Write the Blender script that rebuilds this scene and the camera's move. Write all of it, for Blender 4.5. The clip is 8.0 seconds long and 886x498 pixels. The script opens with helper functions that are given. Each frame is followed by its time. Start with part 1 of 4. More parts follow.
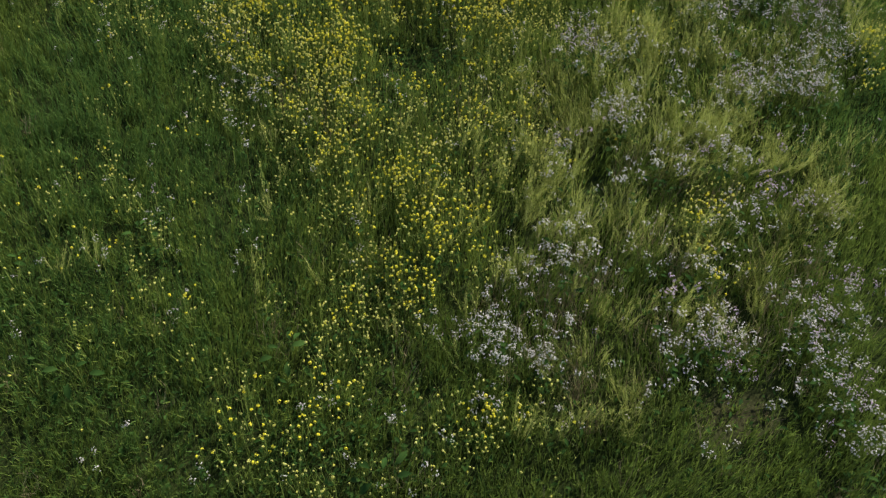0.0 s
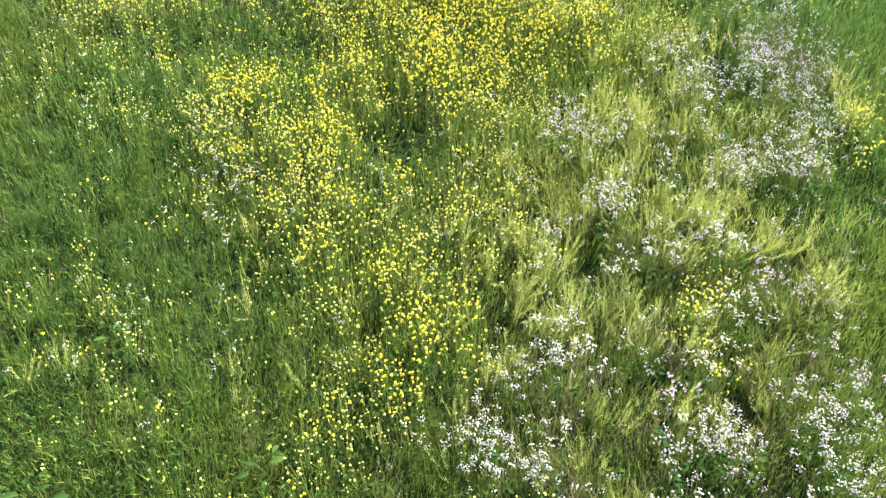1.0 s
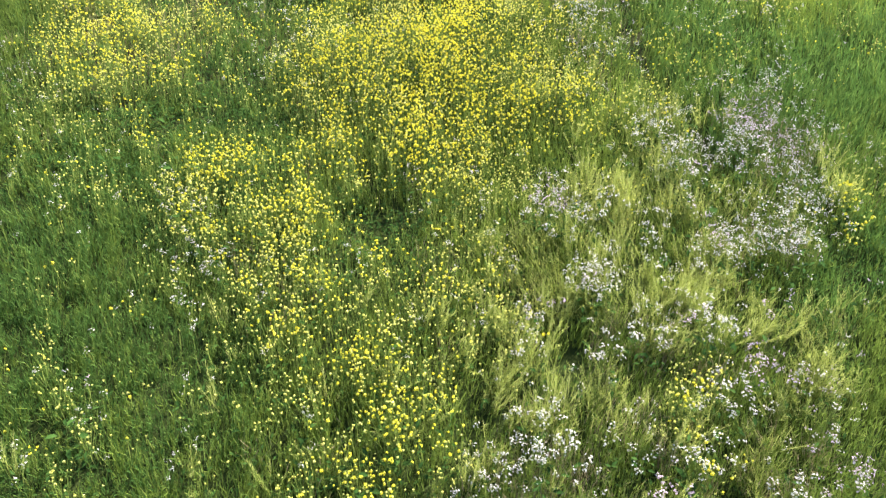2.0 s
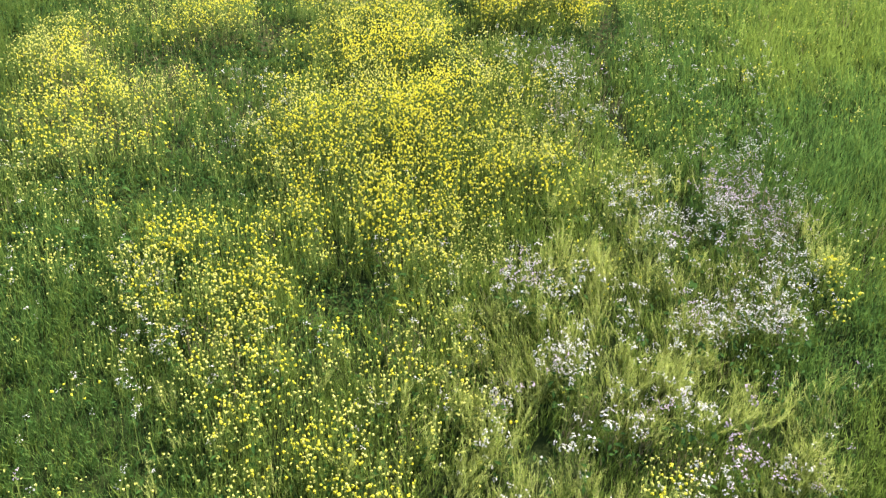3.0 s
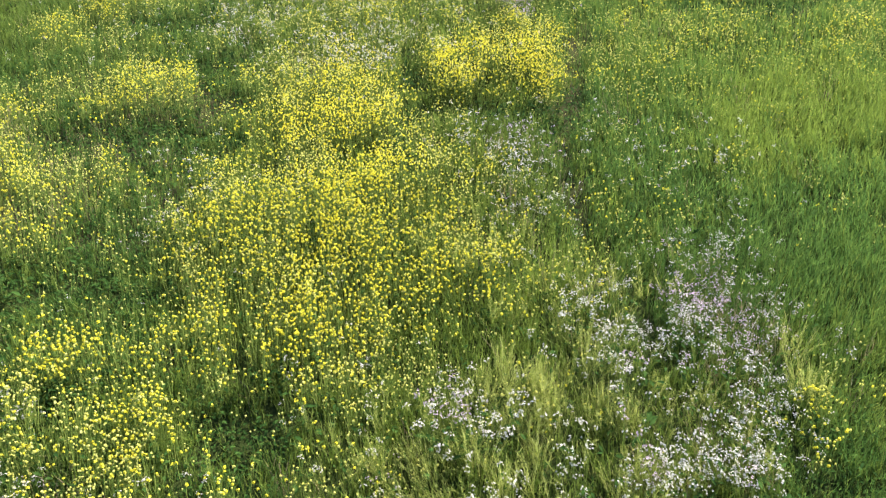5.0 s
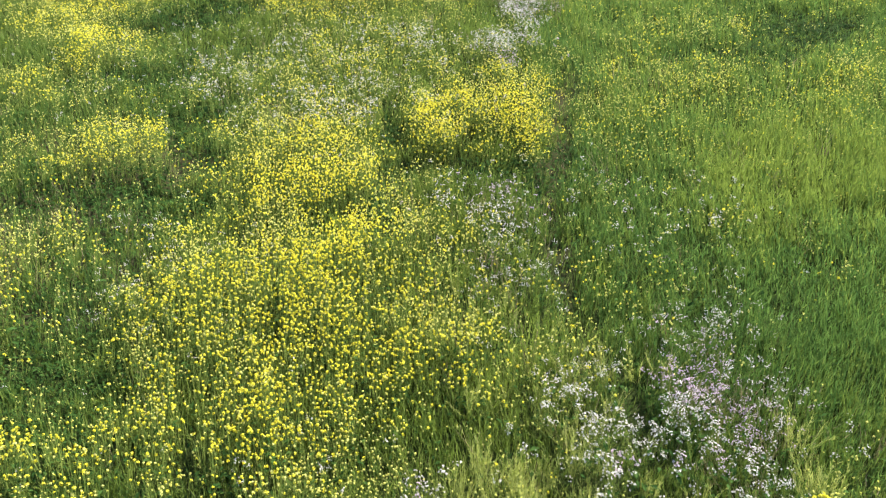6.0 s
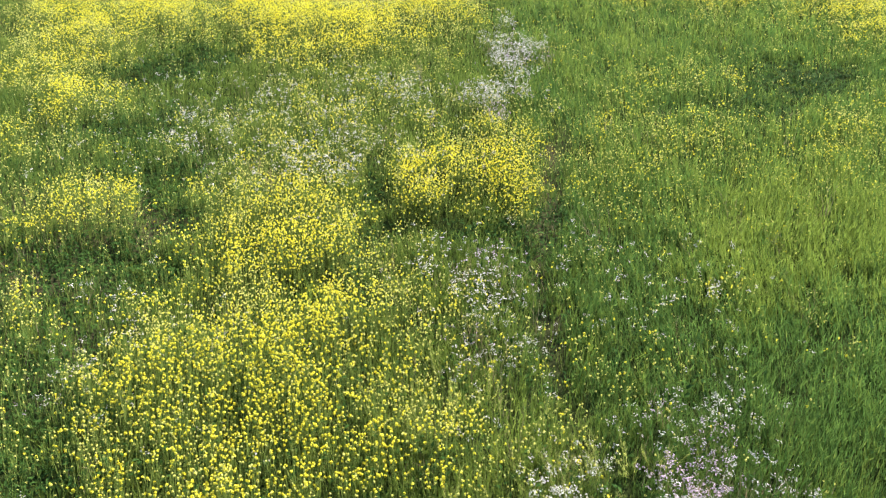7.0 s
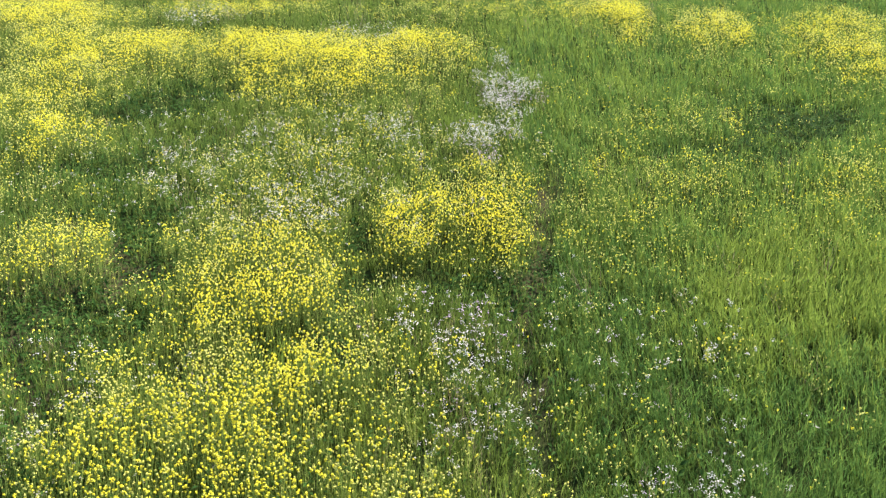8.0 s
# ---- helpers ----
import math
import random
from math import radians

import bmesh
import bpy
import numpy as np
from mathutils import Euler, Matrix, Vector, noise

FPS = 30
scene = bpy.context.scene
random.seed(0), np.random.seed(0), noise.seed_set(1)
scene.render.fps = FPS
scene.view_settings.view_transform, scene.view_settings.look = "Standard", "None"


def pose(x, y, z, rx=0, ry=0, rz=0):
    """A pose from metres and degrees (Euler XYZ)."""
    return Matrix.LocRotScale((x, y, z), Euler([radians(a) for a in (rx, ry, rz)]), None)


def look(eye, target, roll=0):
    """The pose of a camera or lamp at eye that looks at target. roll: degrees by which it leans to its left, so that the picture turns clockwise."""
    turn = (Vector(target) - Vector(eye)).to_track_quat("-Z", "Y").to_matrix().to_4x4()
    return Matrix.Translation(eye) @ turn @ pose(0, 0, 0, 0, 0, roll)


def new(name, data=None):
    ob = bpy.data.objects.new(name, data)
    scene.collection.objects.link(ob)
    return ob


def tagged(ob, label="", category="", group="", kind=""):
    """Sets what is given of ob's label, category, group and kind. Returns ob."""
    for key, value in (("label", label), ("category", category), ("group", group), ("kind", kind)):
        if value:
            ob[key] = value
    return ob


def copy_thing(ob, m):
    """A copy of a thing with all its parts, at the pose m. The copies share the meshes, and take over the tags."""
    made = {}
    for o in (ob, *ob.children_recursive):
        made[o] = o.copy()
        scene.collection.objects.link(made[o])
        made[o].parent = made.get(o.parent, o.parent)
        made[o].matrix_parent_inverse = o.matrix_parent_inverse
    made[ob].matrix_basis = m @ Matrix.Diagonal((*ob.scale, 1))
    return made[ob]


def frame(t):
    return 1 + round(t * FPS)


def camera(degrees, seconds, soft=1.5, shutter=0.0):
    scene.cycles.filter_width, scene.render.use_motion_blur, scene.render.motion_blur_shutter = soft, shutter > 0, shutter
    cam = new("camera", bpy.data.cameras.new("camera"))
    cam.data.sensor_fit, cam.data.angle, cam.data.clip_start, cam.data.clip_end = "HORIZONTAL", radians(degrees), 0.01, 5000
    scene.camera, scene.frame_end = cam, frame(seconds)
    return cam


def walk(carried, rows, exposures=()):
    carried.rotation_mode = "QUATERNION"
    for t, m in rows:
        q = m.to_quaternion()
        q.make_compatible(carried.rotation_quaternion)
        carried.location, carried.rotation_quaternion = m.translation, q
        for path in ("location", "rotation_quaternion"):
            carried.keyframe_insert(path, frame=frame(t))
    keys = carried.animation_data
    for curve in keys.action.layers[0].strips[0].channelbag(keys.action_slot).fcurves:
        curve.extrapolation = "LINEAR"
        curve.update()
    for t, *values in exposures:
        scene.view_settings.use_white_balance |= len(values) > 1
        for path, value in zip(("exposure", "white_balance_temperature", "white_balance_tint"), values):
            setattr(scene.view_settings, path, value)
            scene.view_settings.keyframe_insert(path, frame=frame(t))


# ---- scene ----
cam = camera(67.1, 8.0, 1.33)
METRES, EYE, TILT, LEAN, TURN = 5.0, 5.15, 0.0, 0.0, 0.0
CANOPY = 0.4  # height of the flower tops over the soil
ROWS = [
    (0.0, 0.0, 0.0, 0.0, 1.73, -57.86, -1.09),
    (0.5, 0.0055, 0.0531, 0.0051, 1.13, -55.99, -0.89),
    (1.0, 0.0176, 0.0961, 0.0078, 0.66, -53.44, -0.63),
    (1.5, 0.0336, 0.135, 0.0059, 0.34, -51.15, -0.52),
    (3.0, 0.1284, 0.2495, -0.0142, 0.47, -44.07, -0.54),
    (3.5, 0.169, 0.3001, -0.0222, 0.66, -42.76, -0.65),
    (4.0, 0.211, 0.3578, -0.0299, 0.81, -41.98, -0.71),
    (4.5, 0.2497, 0.423, -0.0361, 0.69, -41.41, -0.54),
    (6.0, 0.3346, 0.6427, -0.0345, 0.21, -37.56, -0.29),
    (6.5, 0.3545, 0.7134, -0.0267, 0.08, -36.26, -0.29),
    (7.0, 0.3718, 0.7782, -0.0182, 0.05, -34.74, -0.46),
    (7.5, 0.3918, 0.8356, -0.0125, 0.19, -33.35, -0.72),
    (8.0, 0.4162, 0.8879, -0.0102, 0.36, -32.36, -0.91),
]
# the clip opens dark and brightens within its first second
EXPOSURES = [(t, stops + 1.83) for t, stops in ((0.0, -1.28), (0.2, -0.88), (0.4, -0.12), (0.6, 0.37), (0.8, 0.52), (1.0, 0.5), (1.5, 0.38), (3.0, 0.15), (4.5, 0.06), (8.0, -0.01))]
walk(cam, [(t, pose(0, 0, EYE + CANOPY, TILT, LEAN, TURN) @ pose(METRES * x, METRES * y, METRES * z, 90 + pitch, roll, yaw)) for t, x, y, z, yaw, pitch, roll in ROWS], EXPOSURES)

# ---- light: a clear afternoon, the sun ahead and to the right ----
SUN_HEIGHT, SUN_FROM = 36.0, 40.0  # degrees over the horizon; degrees right of straight ahead
world = bpy.data.worlds.new("sky")
world.use_nodes = True
scene.world = world
sky = world.node_tree.nodes.new("ShaderNodeTexSky")
sky.sky_type, sky.sun_disc = "NISHITA", False
sky.sun_elevation, sky.sun_rotation = radians(SUN_HEIGHT), radians(SUN_FROM)
back = world.node_tree.nodes["Background"]
back.inputs["Strength"].default_value = 0.1
world.node_tree.links.new(sky.outputs["Color"], back.inputs["Color"])
lamp = bpy.data.lights.new("sun", "SUN")
lamp.energy, lamp.angle, lamp.color = 5.0, radians(0.6), (1.0, 0.94, 0.82)
high, side = radians(SUN_HEIGHT), radians(SUN_FROM)
sun_dir = Vector((math.cos(high) * math.sin(side), math.cos(high) * math.cos(side), math.sin(high)))
new("sun", lamp).matrix_world = look(sun_dir * 60, (0, 0, 0))


# ---- materials ----
def leaf_material(name, tints, shine=0.35, rough=0.5, patch=0.35, spec=0.25):
    """A thin leaf or petal: three tints, mixed leaf by leaf and drifting over the field; some light shines through it."""
    m = bpy.data.materials.new(name)
    m.use_nodes = True
    t = m.node_tree
    t.nodes.clear()
    node, link = t.nodes.new, t.links.new
    geo, info, tex = node("ShaderNodeNewGeometry"), node("ShaderNodeObjectInfo"), node("ShaderNodeTexNoise")
    tex.inputs["Scale"].default_value, tex.inputs["Detail"].default_value = 0.9, 4.0
    link(geo.outputs["Position"], tex.inputs["Vector"])
    add = node("ShaderNodeMath")
    add.operation = "ADD"
    link(geo.outputs["Random Per Island"], add.inputs[0])
    link(info.outputs["Random"], add.inputs[1])
    wrap = node("ShaderNodeMath")
    wrap.operation = "FRACT"
    link(add.outputs[0], wrap.inputs[0])
    tuft, drift = node("ShaderNodeTexNoise"), node("ShaderNodeMix")
    tuft.inputs["Scale"].default_value, tuft.inputs["Detail"].default_value = 7.0, 2.0
    link(geo.outputs["Position"], tuft.inputs["Vector"])
    drift.inputs[0].default_value = 0.5
    link(tex.outputs["Fac"], drift.inputs[2])
    link(tuft.outputs["Fac"], drift.inputs[3])
    mix = node("ShaderNodeMix")
    mix.inputs[0].default_value = patch
    link(wrap.outputs[0], mix.inputs[2])
    link(drift.outputs[0], mix.inputs[3])
    ramp = node("ShaderNodeValToRGB")
    ramp.color_ramp.elements[0].color, ramp.color_ramp.elements[0].position = (*tints[0], 1), 0.12
    ramp.color_ramp.elements[1].color, ramp.color_ramp.elements[1].position = (*tints[-1], 1), 0.9
    for i, c in enumerate(tints[1:-1]):
        ramp.color_ramp.elements.new(0.12 + 0.78 * (i + 1) / (len(tints) - 1)).color = (*c, 1)
    link(mix.outputs[0], ramp.inputs[0])
    skin, glow, both, out = node("ShaderNodeBsdfPrincipled"), node("ShaderNodeBsdfTranslucent"), node("ShaderNodeMixShader"), node("ShaderNodeOutputMaterial")
    skin.inputs["Roughness"].default_value = rough
    skin.inputs["Specular IOR Level"].default_value = spec
    link(ramp.outputs["Color"], skin.inputs["Base Color"])
    link(ramp.outputs["Color"], glow.inputs["Color"])
    both.inputs[0].default_value = shine
    link(skin.outputs[0], both.inputs[1])
    link(glow.outputs[0], both.inputs[2])
    link(both.outputs[0], out.inputs["Surface"])
    return m


def soil_material():
    m = bpy.data.materials.new("soil")
    m.use_nodes = True
    t = m.node_tree
    node, link = t.nodes.new, t.links.new
    skin = t.nodes["Principled BSDF"]
    skin.inputs["Roughness"].default_value, skin.inputs["Specular IOR Level"].default_value = 1.0, 0.0
    geo, coarse, fine = node("ShaderNodeNewGeometry"), node("ShaderNodeTexNoise"), node("ShaderNodeTexNoise")
    coarse.inputs["Scale"].default_value, coarse.inputs["Detail"].default_value = 0.5, 5.0
    fine.inputs["Scale"].default_value, fine.inputs["Detail"].default_value = 30.0, 8.0
    link(geo.outputs["Position"], coarse.inputs["Vector"])
    link(geo.outputs["Position"], fine.inputs["Vector"])
    mix = node("ShaderNodeMix")
    mix.inputs[0].default_value = 0.5
    link(coarse.outputs["Fac"], mix.inputs[2])
    link(fine.outputs["Fac"], mix.inputs[3])
    moss, earth = node("ShaderNodeValToRGB"), node("ShaderNodeValToRGB")
    for ramp, dark, light in ((moss, (0.014, 0.021, 0.007, 1), (0.038, 0.052, 0.016, 1)), (earth, (0.03, 0.026, 0.016, 1), (0.11, 0.085, 0.055, 1))):
        ramp.color_ramp.elements[0].color, ramp.color_ramp.elements[0].position = dark, 0.3
        ramp.color_ramp.elements[1].color, ramp.color_ramp.elements[1].position = light, 0.7
        link(mix.outputs[0], ramp.inputs[0])
    bare, worn = node("ShaderNodeAttribute"), node("ShaderNodeMix")
    bare.attribute_name = "bare"
    worn.data_type = "RGBA"
    link(bare.outputs["Fac"], worn.inputs[0])
    link(moss.outputs["Color"], worn.inputs[6])
    link(earth.outputs["Color"], worn.inputs[7])
    link(worn.outputs[2], skin.inputs["Base Color"])
    bump = node("ShaderNodeBump")
    bump.inputs["Strength"].default_value, bump.inputs["Distance"].default_value = 0.8, 0.02
    link(fine.outputs["Fac"], bump.inputs["Height"])
    link(bump.outputs["Normal"], skin.inputs["Normal"])
    return m


SOIL = soil_material()
GRASS = leaf_material("meadow grass", [(0.075, 0.125, 0.023), (0.132, 0.192, 0.035), (0.225, 0.285, 0.062)], shine=0.42, patch=0.45, rough=0.6, spec=0.12)
CEREAL = leaf_material("lush grass", [(0.052, 0.116, 0.027), (0.092, 0.168, 0.037), (0.16, 0.242, 0.056)], shine=0.42, patch=0.45, rough=0.6, spec=0.12)
BARLEY = leaf_material("ripening grass", [(0.14, 0.205, 0.032), (0.19, 0.258, 0.046), (0.25, 0.315, 0.07)], shine=0.42, rough=0.6, spec=0.1)
STRAW = leaf_material("dry stalks", [(0.20, 0.15, 0.09), (0.31, 0.25, 0.14), (0.40, 0.34, 0.20)], shine=0.2, rough=0.7, spec=0.1)
LEAF = leaf_material("broad leaf", [(0.018, 0.044, 0.011), (0.03, 0.068, 0.015), (0.056, 0.108, 0.025)], shine=0.25, rough=0.85, spec=0.03)
STALK = leaf_material("green stalk", [(0.08, 0.122, 0.026), (0.128, 0.175, 0.035), (0.20, 0.24, 0.06)], shine=0.25, rough=0.6, spec=0.1)
FEATHER = leaf_material("seed-pod spray", [(0.24, 0.295, 0.062), (0.36, 0.40, 0.105), (0.48, 0.485, 0.19)], shine=0.4, rough=0.6, spec=0.1)
YELLOW = leaf_material("yellow petal", [(0.70, 0.67, 0.11), (0.72, 0.655, 0.055), (0.74, 0.61, 0.03)], shine=0.35, rough=0.7, patch=0.6, spec=0.05)
LEMON = leaf_material("lemon petal", [(0.54, 0.54, 0.20), (0.65, 0.63, 0.18), (0.69, 0.64, 0.08)], shine=0.35, rough=0.7, patch=0.5, spec=0.05)
WHITE = leaf_material("white petal", [(0.48, 0.42, 0.46), (0.61, 0.58, 0.55), (0.73, 0.72, 0.63)], shine=0.4, rough=0.7, patch=0.5, spec=0.05)
LILAC = leaf_material("lilac petal", [(0.38, 0.25, 0.37), (0.52, 0.40, 0.50), (0.70, 0.61, 0.66)], shine=0.4, rough=0.7, patch=0.4, spec=0.05)

# ---- planting plan: x, y, long radius, short radius, turn in degrees, strength ----
PLAN = {}


def bed(kind, x, y, long, short, turn, strength):
    PLAN.setdefault(kind, []).append((x, y, long, short, math.cos(radians(turn)), math.sin(radians(turn)), strength))


# drifts of yellow mustard
bed("mustard", -4.65, 7.75, 0.88, 0.33, -67, 19)
bed("mustard", -3.46, 7.11, 1.17, 0.89, -28, 6.3)
bed("mustard", -2.97, 3.67, 0.8, 0.34, -4, 6)
bed("mustard", -2.52, 2.74, 0.54, 0.23, -3, 12)
bed("mustard", -2.6, 6.09, 0.73, 0.44, -46, 5.6)
bed("mustard", -1.92, 6.71, 1.09, 0.77, -42, 10)
bed("mustard", -3.64, 12.66, 1.35, 0.84, -22, 14)
bed("mustard", 3.91, 9.28, 0.37, 0.24, 68, 22)
bed("mustard", 6.63, 9.88, 0.58, 0.18, 60, 25)
bed("mustard", 6.59, 9.3, 0.32, 0.13, 55, 25)
bed("mustard", -0.07, 5.03, 1.32, 0.73, -2, 16)
bed("mustard", -2.02, 5.5, 0.91, 0.64, -21, 9.8)
bed("mustard", 0.65, 8.94, 2.05, 1.75, -22, 10.6)
bed("mustard", 2.53, 3.67, 0.36, 0.17, 72, 50)
bed("mustard", 4.61, 6.04, 0.29, 0.09, 67, 50)
bed("mustard", 0.18, 3.47, 0.29, 0.27, 1, 55)
bed("mustard", -0.02, 2.91, 0.24, 0.17, -87, 60)
bed("mustard", -0.82, 3.25, 0.19, 0.09, -1, 40)
bed("mustard", -1.35, 4.17, 0.39, 0.21, -77, 22)
bed("mustard", 0.17, 4.12, 0.26, 0.25, 4, 25)
bed("mustard", 0.41, 5.89, 0.35, 0.25, 88, 45)
bed("mustard", -2.44, 5.68, 0.36, 0.15, -2, 35)
bed("mustard", -2.25, 6.84, 0.35, 0.28, -21, 31.5)
bed("mustard", -3.73, 6.47, 0.27, 0.17, -12, 24.5)
bed("mustard", -3.87, 8.51, 1.23, 0.77, -9, 24.4)
bed("mustard", -0.01, 8.23, 1.99, 1.26, 1, 24.7)
bed("mustard", -1.26, 2.52, 0.22, 0.11, -3, 40)
bed("mustard", -3.32, 12.35, 1, 0.56, -12, 40)
bed("mustard", -0.41, 12.44, 0.97, 0.59, -5, 35)
bed("mustard", 0.56, 11.38, 0.8, 0.43, -1, 30)
bed("mustard", -5.56, 16.44, 0.98, 0.63, -27, 82.5)
bed("mustard", -6.18, 19.44, 1.77, 1.12, -16, 45)
bed("mustard", 7.76, 27.47, 2.12, 1.08, 72, 54)
bed("mustard", -1.18, 1.66, 0.35, 0.25, -8, 100)
bed("mustard", 0.41, 1.7, 0.56, 0.21, 2, 60)
bed("mustard", -1.07, 2.11, 0.32, 0.27, -18, 75)
bed("mustard", -1.94, 2.18, 0.2, 0.13, -67, 60)
bed("mustard", -0.67, 2.61, 0.31, 0.21, -81, 75)
bed("mustard", -0.02, 3.06, 0.48, 0.37, -89, 80)
bed("mustard", 0.23, 3.52, 0.31, 0.24, 4, 80)
bed("mustard", -0.93, 4.22, 0.7, 0.6, -73, 45)
bed("mustard", 0.01, 4.17, 0.49, 0.48, 11, 55)
bed("mustard", -0.84, 5.12, 0.73, 0.64, -73, 40)
bed("mustard", 0.41, 5.91, 0.41, 0.31, 85, 110)
bed("mustard", -2.4, 5.81, 0.56, 0.36, -4, 52.5)
bed("mustard", -1.29, 6.52, 0.62, 0.57, -46, 40)
bed("mustard", -2.41, 6.88, 0.62, 0.51, -18, 42)
bed("mustard", -0.05, 6.97, 0.75, 0.53, 3, 80)
bed("mustard", -3.55, 4.89, 0.24, 0.08, -71, 28)
bed("mustard", -3.65, 3.54, 0.4, 0.19, -64, 25)
bed("mustard", -3.7, 3, 0.24, 0.13, -60, 30)
bed("mustard", -3.56, 4.19, 0.39, 0.29, -45, 10)
bed("mustard", -2.48, 2.82, 0.4, 0.27, -62, 15)
bed("mustard", 2.54, 3.66, 0.45, 0.2, 75, 40)
bed("mustard", 4.64, 6.02, 0.25, 0.12, 65, 60)
bed("mustard", -2.79, 4.87, 0.24, 0.14, -70, 17.5)
bed("mustard", -3.81, 6.46, 0.21, 0.12, -66, 28)
bed("mustard", -2.36, 3.15, 2.05, 1.62, -49, 1.2)
bed("mustard", 0.7, 5.25, 1.64, 0.36, 88, 8)
bed("mustard", 0.17, 9.24, 0.85, 0.82, -34, 106)
bed("mustard", -0.99, 8.79, 0.7, 0.61, -36, 79.6)
bed("mustard", -0.31, 7.98, 1.52, 0.79, 0, 53)
bed("mustard", 1.83, 7.9, 0.42, 0.33, 12, 60)
bed("mustard", -2.46, 6.8, 0.57, 0.35, -11, 31.5)
bed("mustard", -1.13, 6.66, 0.63, 0.5, -22, 35)
bed("mustard", -5.4, 10.99, 1.26, 0.75, -50, 95.5)
bed("mustard", -3.83, 9.4, 1.02, 0.72, -40, 69.4)
bed("mustard", -4.66, 8.7, 0.87, 0.39, -58, 52.1)
bed("mustard", -3.85, 12.22, 1.29, 0.92, -18, 32)
bed("mustard", -0.55, 11.73, 1.3, 1.19, -20, 30)
bed("mustard", 4.65, 6.04, 0.33, 0.08, 67, 40)
bed("mustard", 5.39, 6.54, 0.25, 0.13, 53, 30)
bed("mustard", -3.73, 6.6, 0.6, 0.31, -54, 6.3)
bed("mustard", -4.13, 7.86, 0.46, 0.3, -25, 26)
bed("mustard", 4.28, 13.18, 0.84, 0.58, 16, 6)
bed("mustard", -0.7, 9.97, 2.49, 2.26, -35, 23.4)
bed("mustard", -1.17, 5.32, 1.08, 0.76, -13, 14)
bed("mustard", 2.27, 13.15, 1.13, 1.04, 66, 153)
bed("mustard", -5.86, 14.56, 0.91, 0.54, -44, 88)
bed("mustard", -5.46, 16.52, 0.89, 0.58, -45, 88)
bed("mustard", -7.26, 18.24, 1.38, 0.84, -45, 55.8)
bed("mustard", -0.32, 12.61, 1, 0.82, -19, 50)
bed("mustard", 0.22, 11.12, 1.02, 0.59, -3, 50)
bed("mustard", -3.53, 12.21, 1.36, 0.83, -15, 20)
bed("mustard", 5.4, 14.63, 1.59, 1.08, 15, 16)
bed("mustard", 9.33, 14.73, 1.7, 0.45, 61, 17.5)
bed("mustard", 4.08, 9.19, 0.29, 0.23, 39, 30)
bed("mustard", 6.62, 9.26, 0.25, 0.14, 48, 25)
bed("mustard", 1.46, 12.08, 0.52, 0.34, -89, 78)
bed("mustard", 0.03, 8.05, 1.69, 1.11, -8, 37.1)
bed("mustard", -1.27, 21.12, 2.45, 2.16, -52, 142)
bed("mustard", 1.67, 23.02, 1.69, 1.24, 89, 100)
bed("mustard", -7.76, 21.92, 2.45, 1.58, -43, 92.1)
bed("mustard", -10.8, 26.04, 2.52, 1.65, -24, 109)
bed("mustard", -5.33, 22.56, 1.75, 1.31, -41, 94.5)
bed("mustard", -3.3, 22.96, 1.45, 0.75, -72, 108)
bed("mustard", 10.3, 25.5, 2.62, 0.97, 68, 92.1)
bed("mustard", 7.9, 26.03, 2.63, 0.69, 76, 108)
bed("mustard", 13.96, 25.16, 3.55, 1.47, 56, 83.7)
bed("mustard", 13.11, 21.63, 1.72, 0.51, 58, 83.7)
bed("mustard", 9.28, 15.44, 1.42, 0.69, 52, 20)
bed("mustard", 6.82, 17.94, 1.56, 1.07, 24, 15)
bed("mustard", 5.92, 14.71, 0.84, 0.59, 26, 15)
bed("mustard", -0.4, 10.93, 1.61, 0.99, -7, 45)
bed("mustard", 1.02, 9.62, 1.02, 0.7, -76, 36.4)
bed("mustard", 4.5, 10.29, 1.77, 1.33, 32, 3)
bed("mustard", 8.85, 18.56, 1.57, 0.68, 63, 15)
bed("mustard", 7.87, 13.88, 0.65, 0.32, 56, 17.5)
bed("mustard", 2.94, 14.92, 0.7, 0.61, 22, 72.5)
bed("mustard", 4.31, 13.22, 0.52, 0.3, 8, 22.5)
bed("mustard", 1.46, 15.09, 0.69, 0.59, -85, 27.5)
bed("mustard", -1.87, 14.02, 2.93, 1.73, -7, 14.3)
bed("mustard", 0.62, 16.48, 2.81, 2.48, -10, 20.9)
bed("mustard", 6.92, 15.69, 4.05, 2.77, 45, 16)
bed("mustard", 4.23, 27.97, 4.83, 1.26, 5, 40.5)
bed("mustard", -5.11, 27.21, 2.73, 0.81, 3, 81)
# a thin scatter between the drifts
bed("mustard", -0.56, 4.06, 1.06, 0.97, -25, 9)
bed("mustard", -3.13, 7.11, 1.59, 0.94, -7, 6.3)
bed("mustard", -1.27, 6.43, 1.62, 1.14, -5, 9)
bed("mustard", 1.01, 7.86, 1.49, 1.38, 39, 8.8)
bed("mustard", -1.73, 2.62, 1.11, 0.27, -0, 5)
bed("mustard", -0.27, 2.77, 0.54, 0.37, -2, 10)
bed("mustard", -4.45, 8.00, 1.46, 0.87, -60, 3.47)
bed("mustard", 0.69, 7.87, 2.13, 1.47, -1, 8.8)
bed("mustard", -1.58, 6.04, 1.41, 0.84, -10, 9)
bed("mustard", -3.71, 9.90, 1.92, 1.10, -55, 8.68)
bed("mustard", 1.99, 8.20, 1.58, 0.99, 83, 7)
bed("mustard", 0.18, 5.29, 1.35, 0.55, -1, 8)
bed("mustard", -1.51, 14.35, 2.42, 1.77, -16, 2.75)
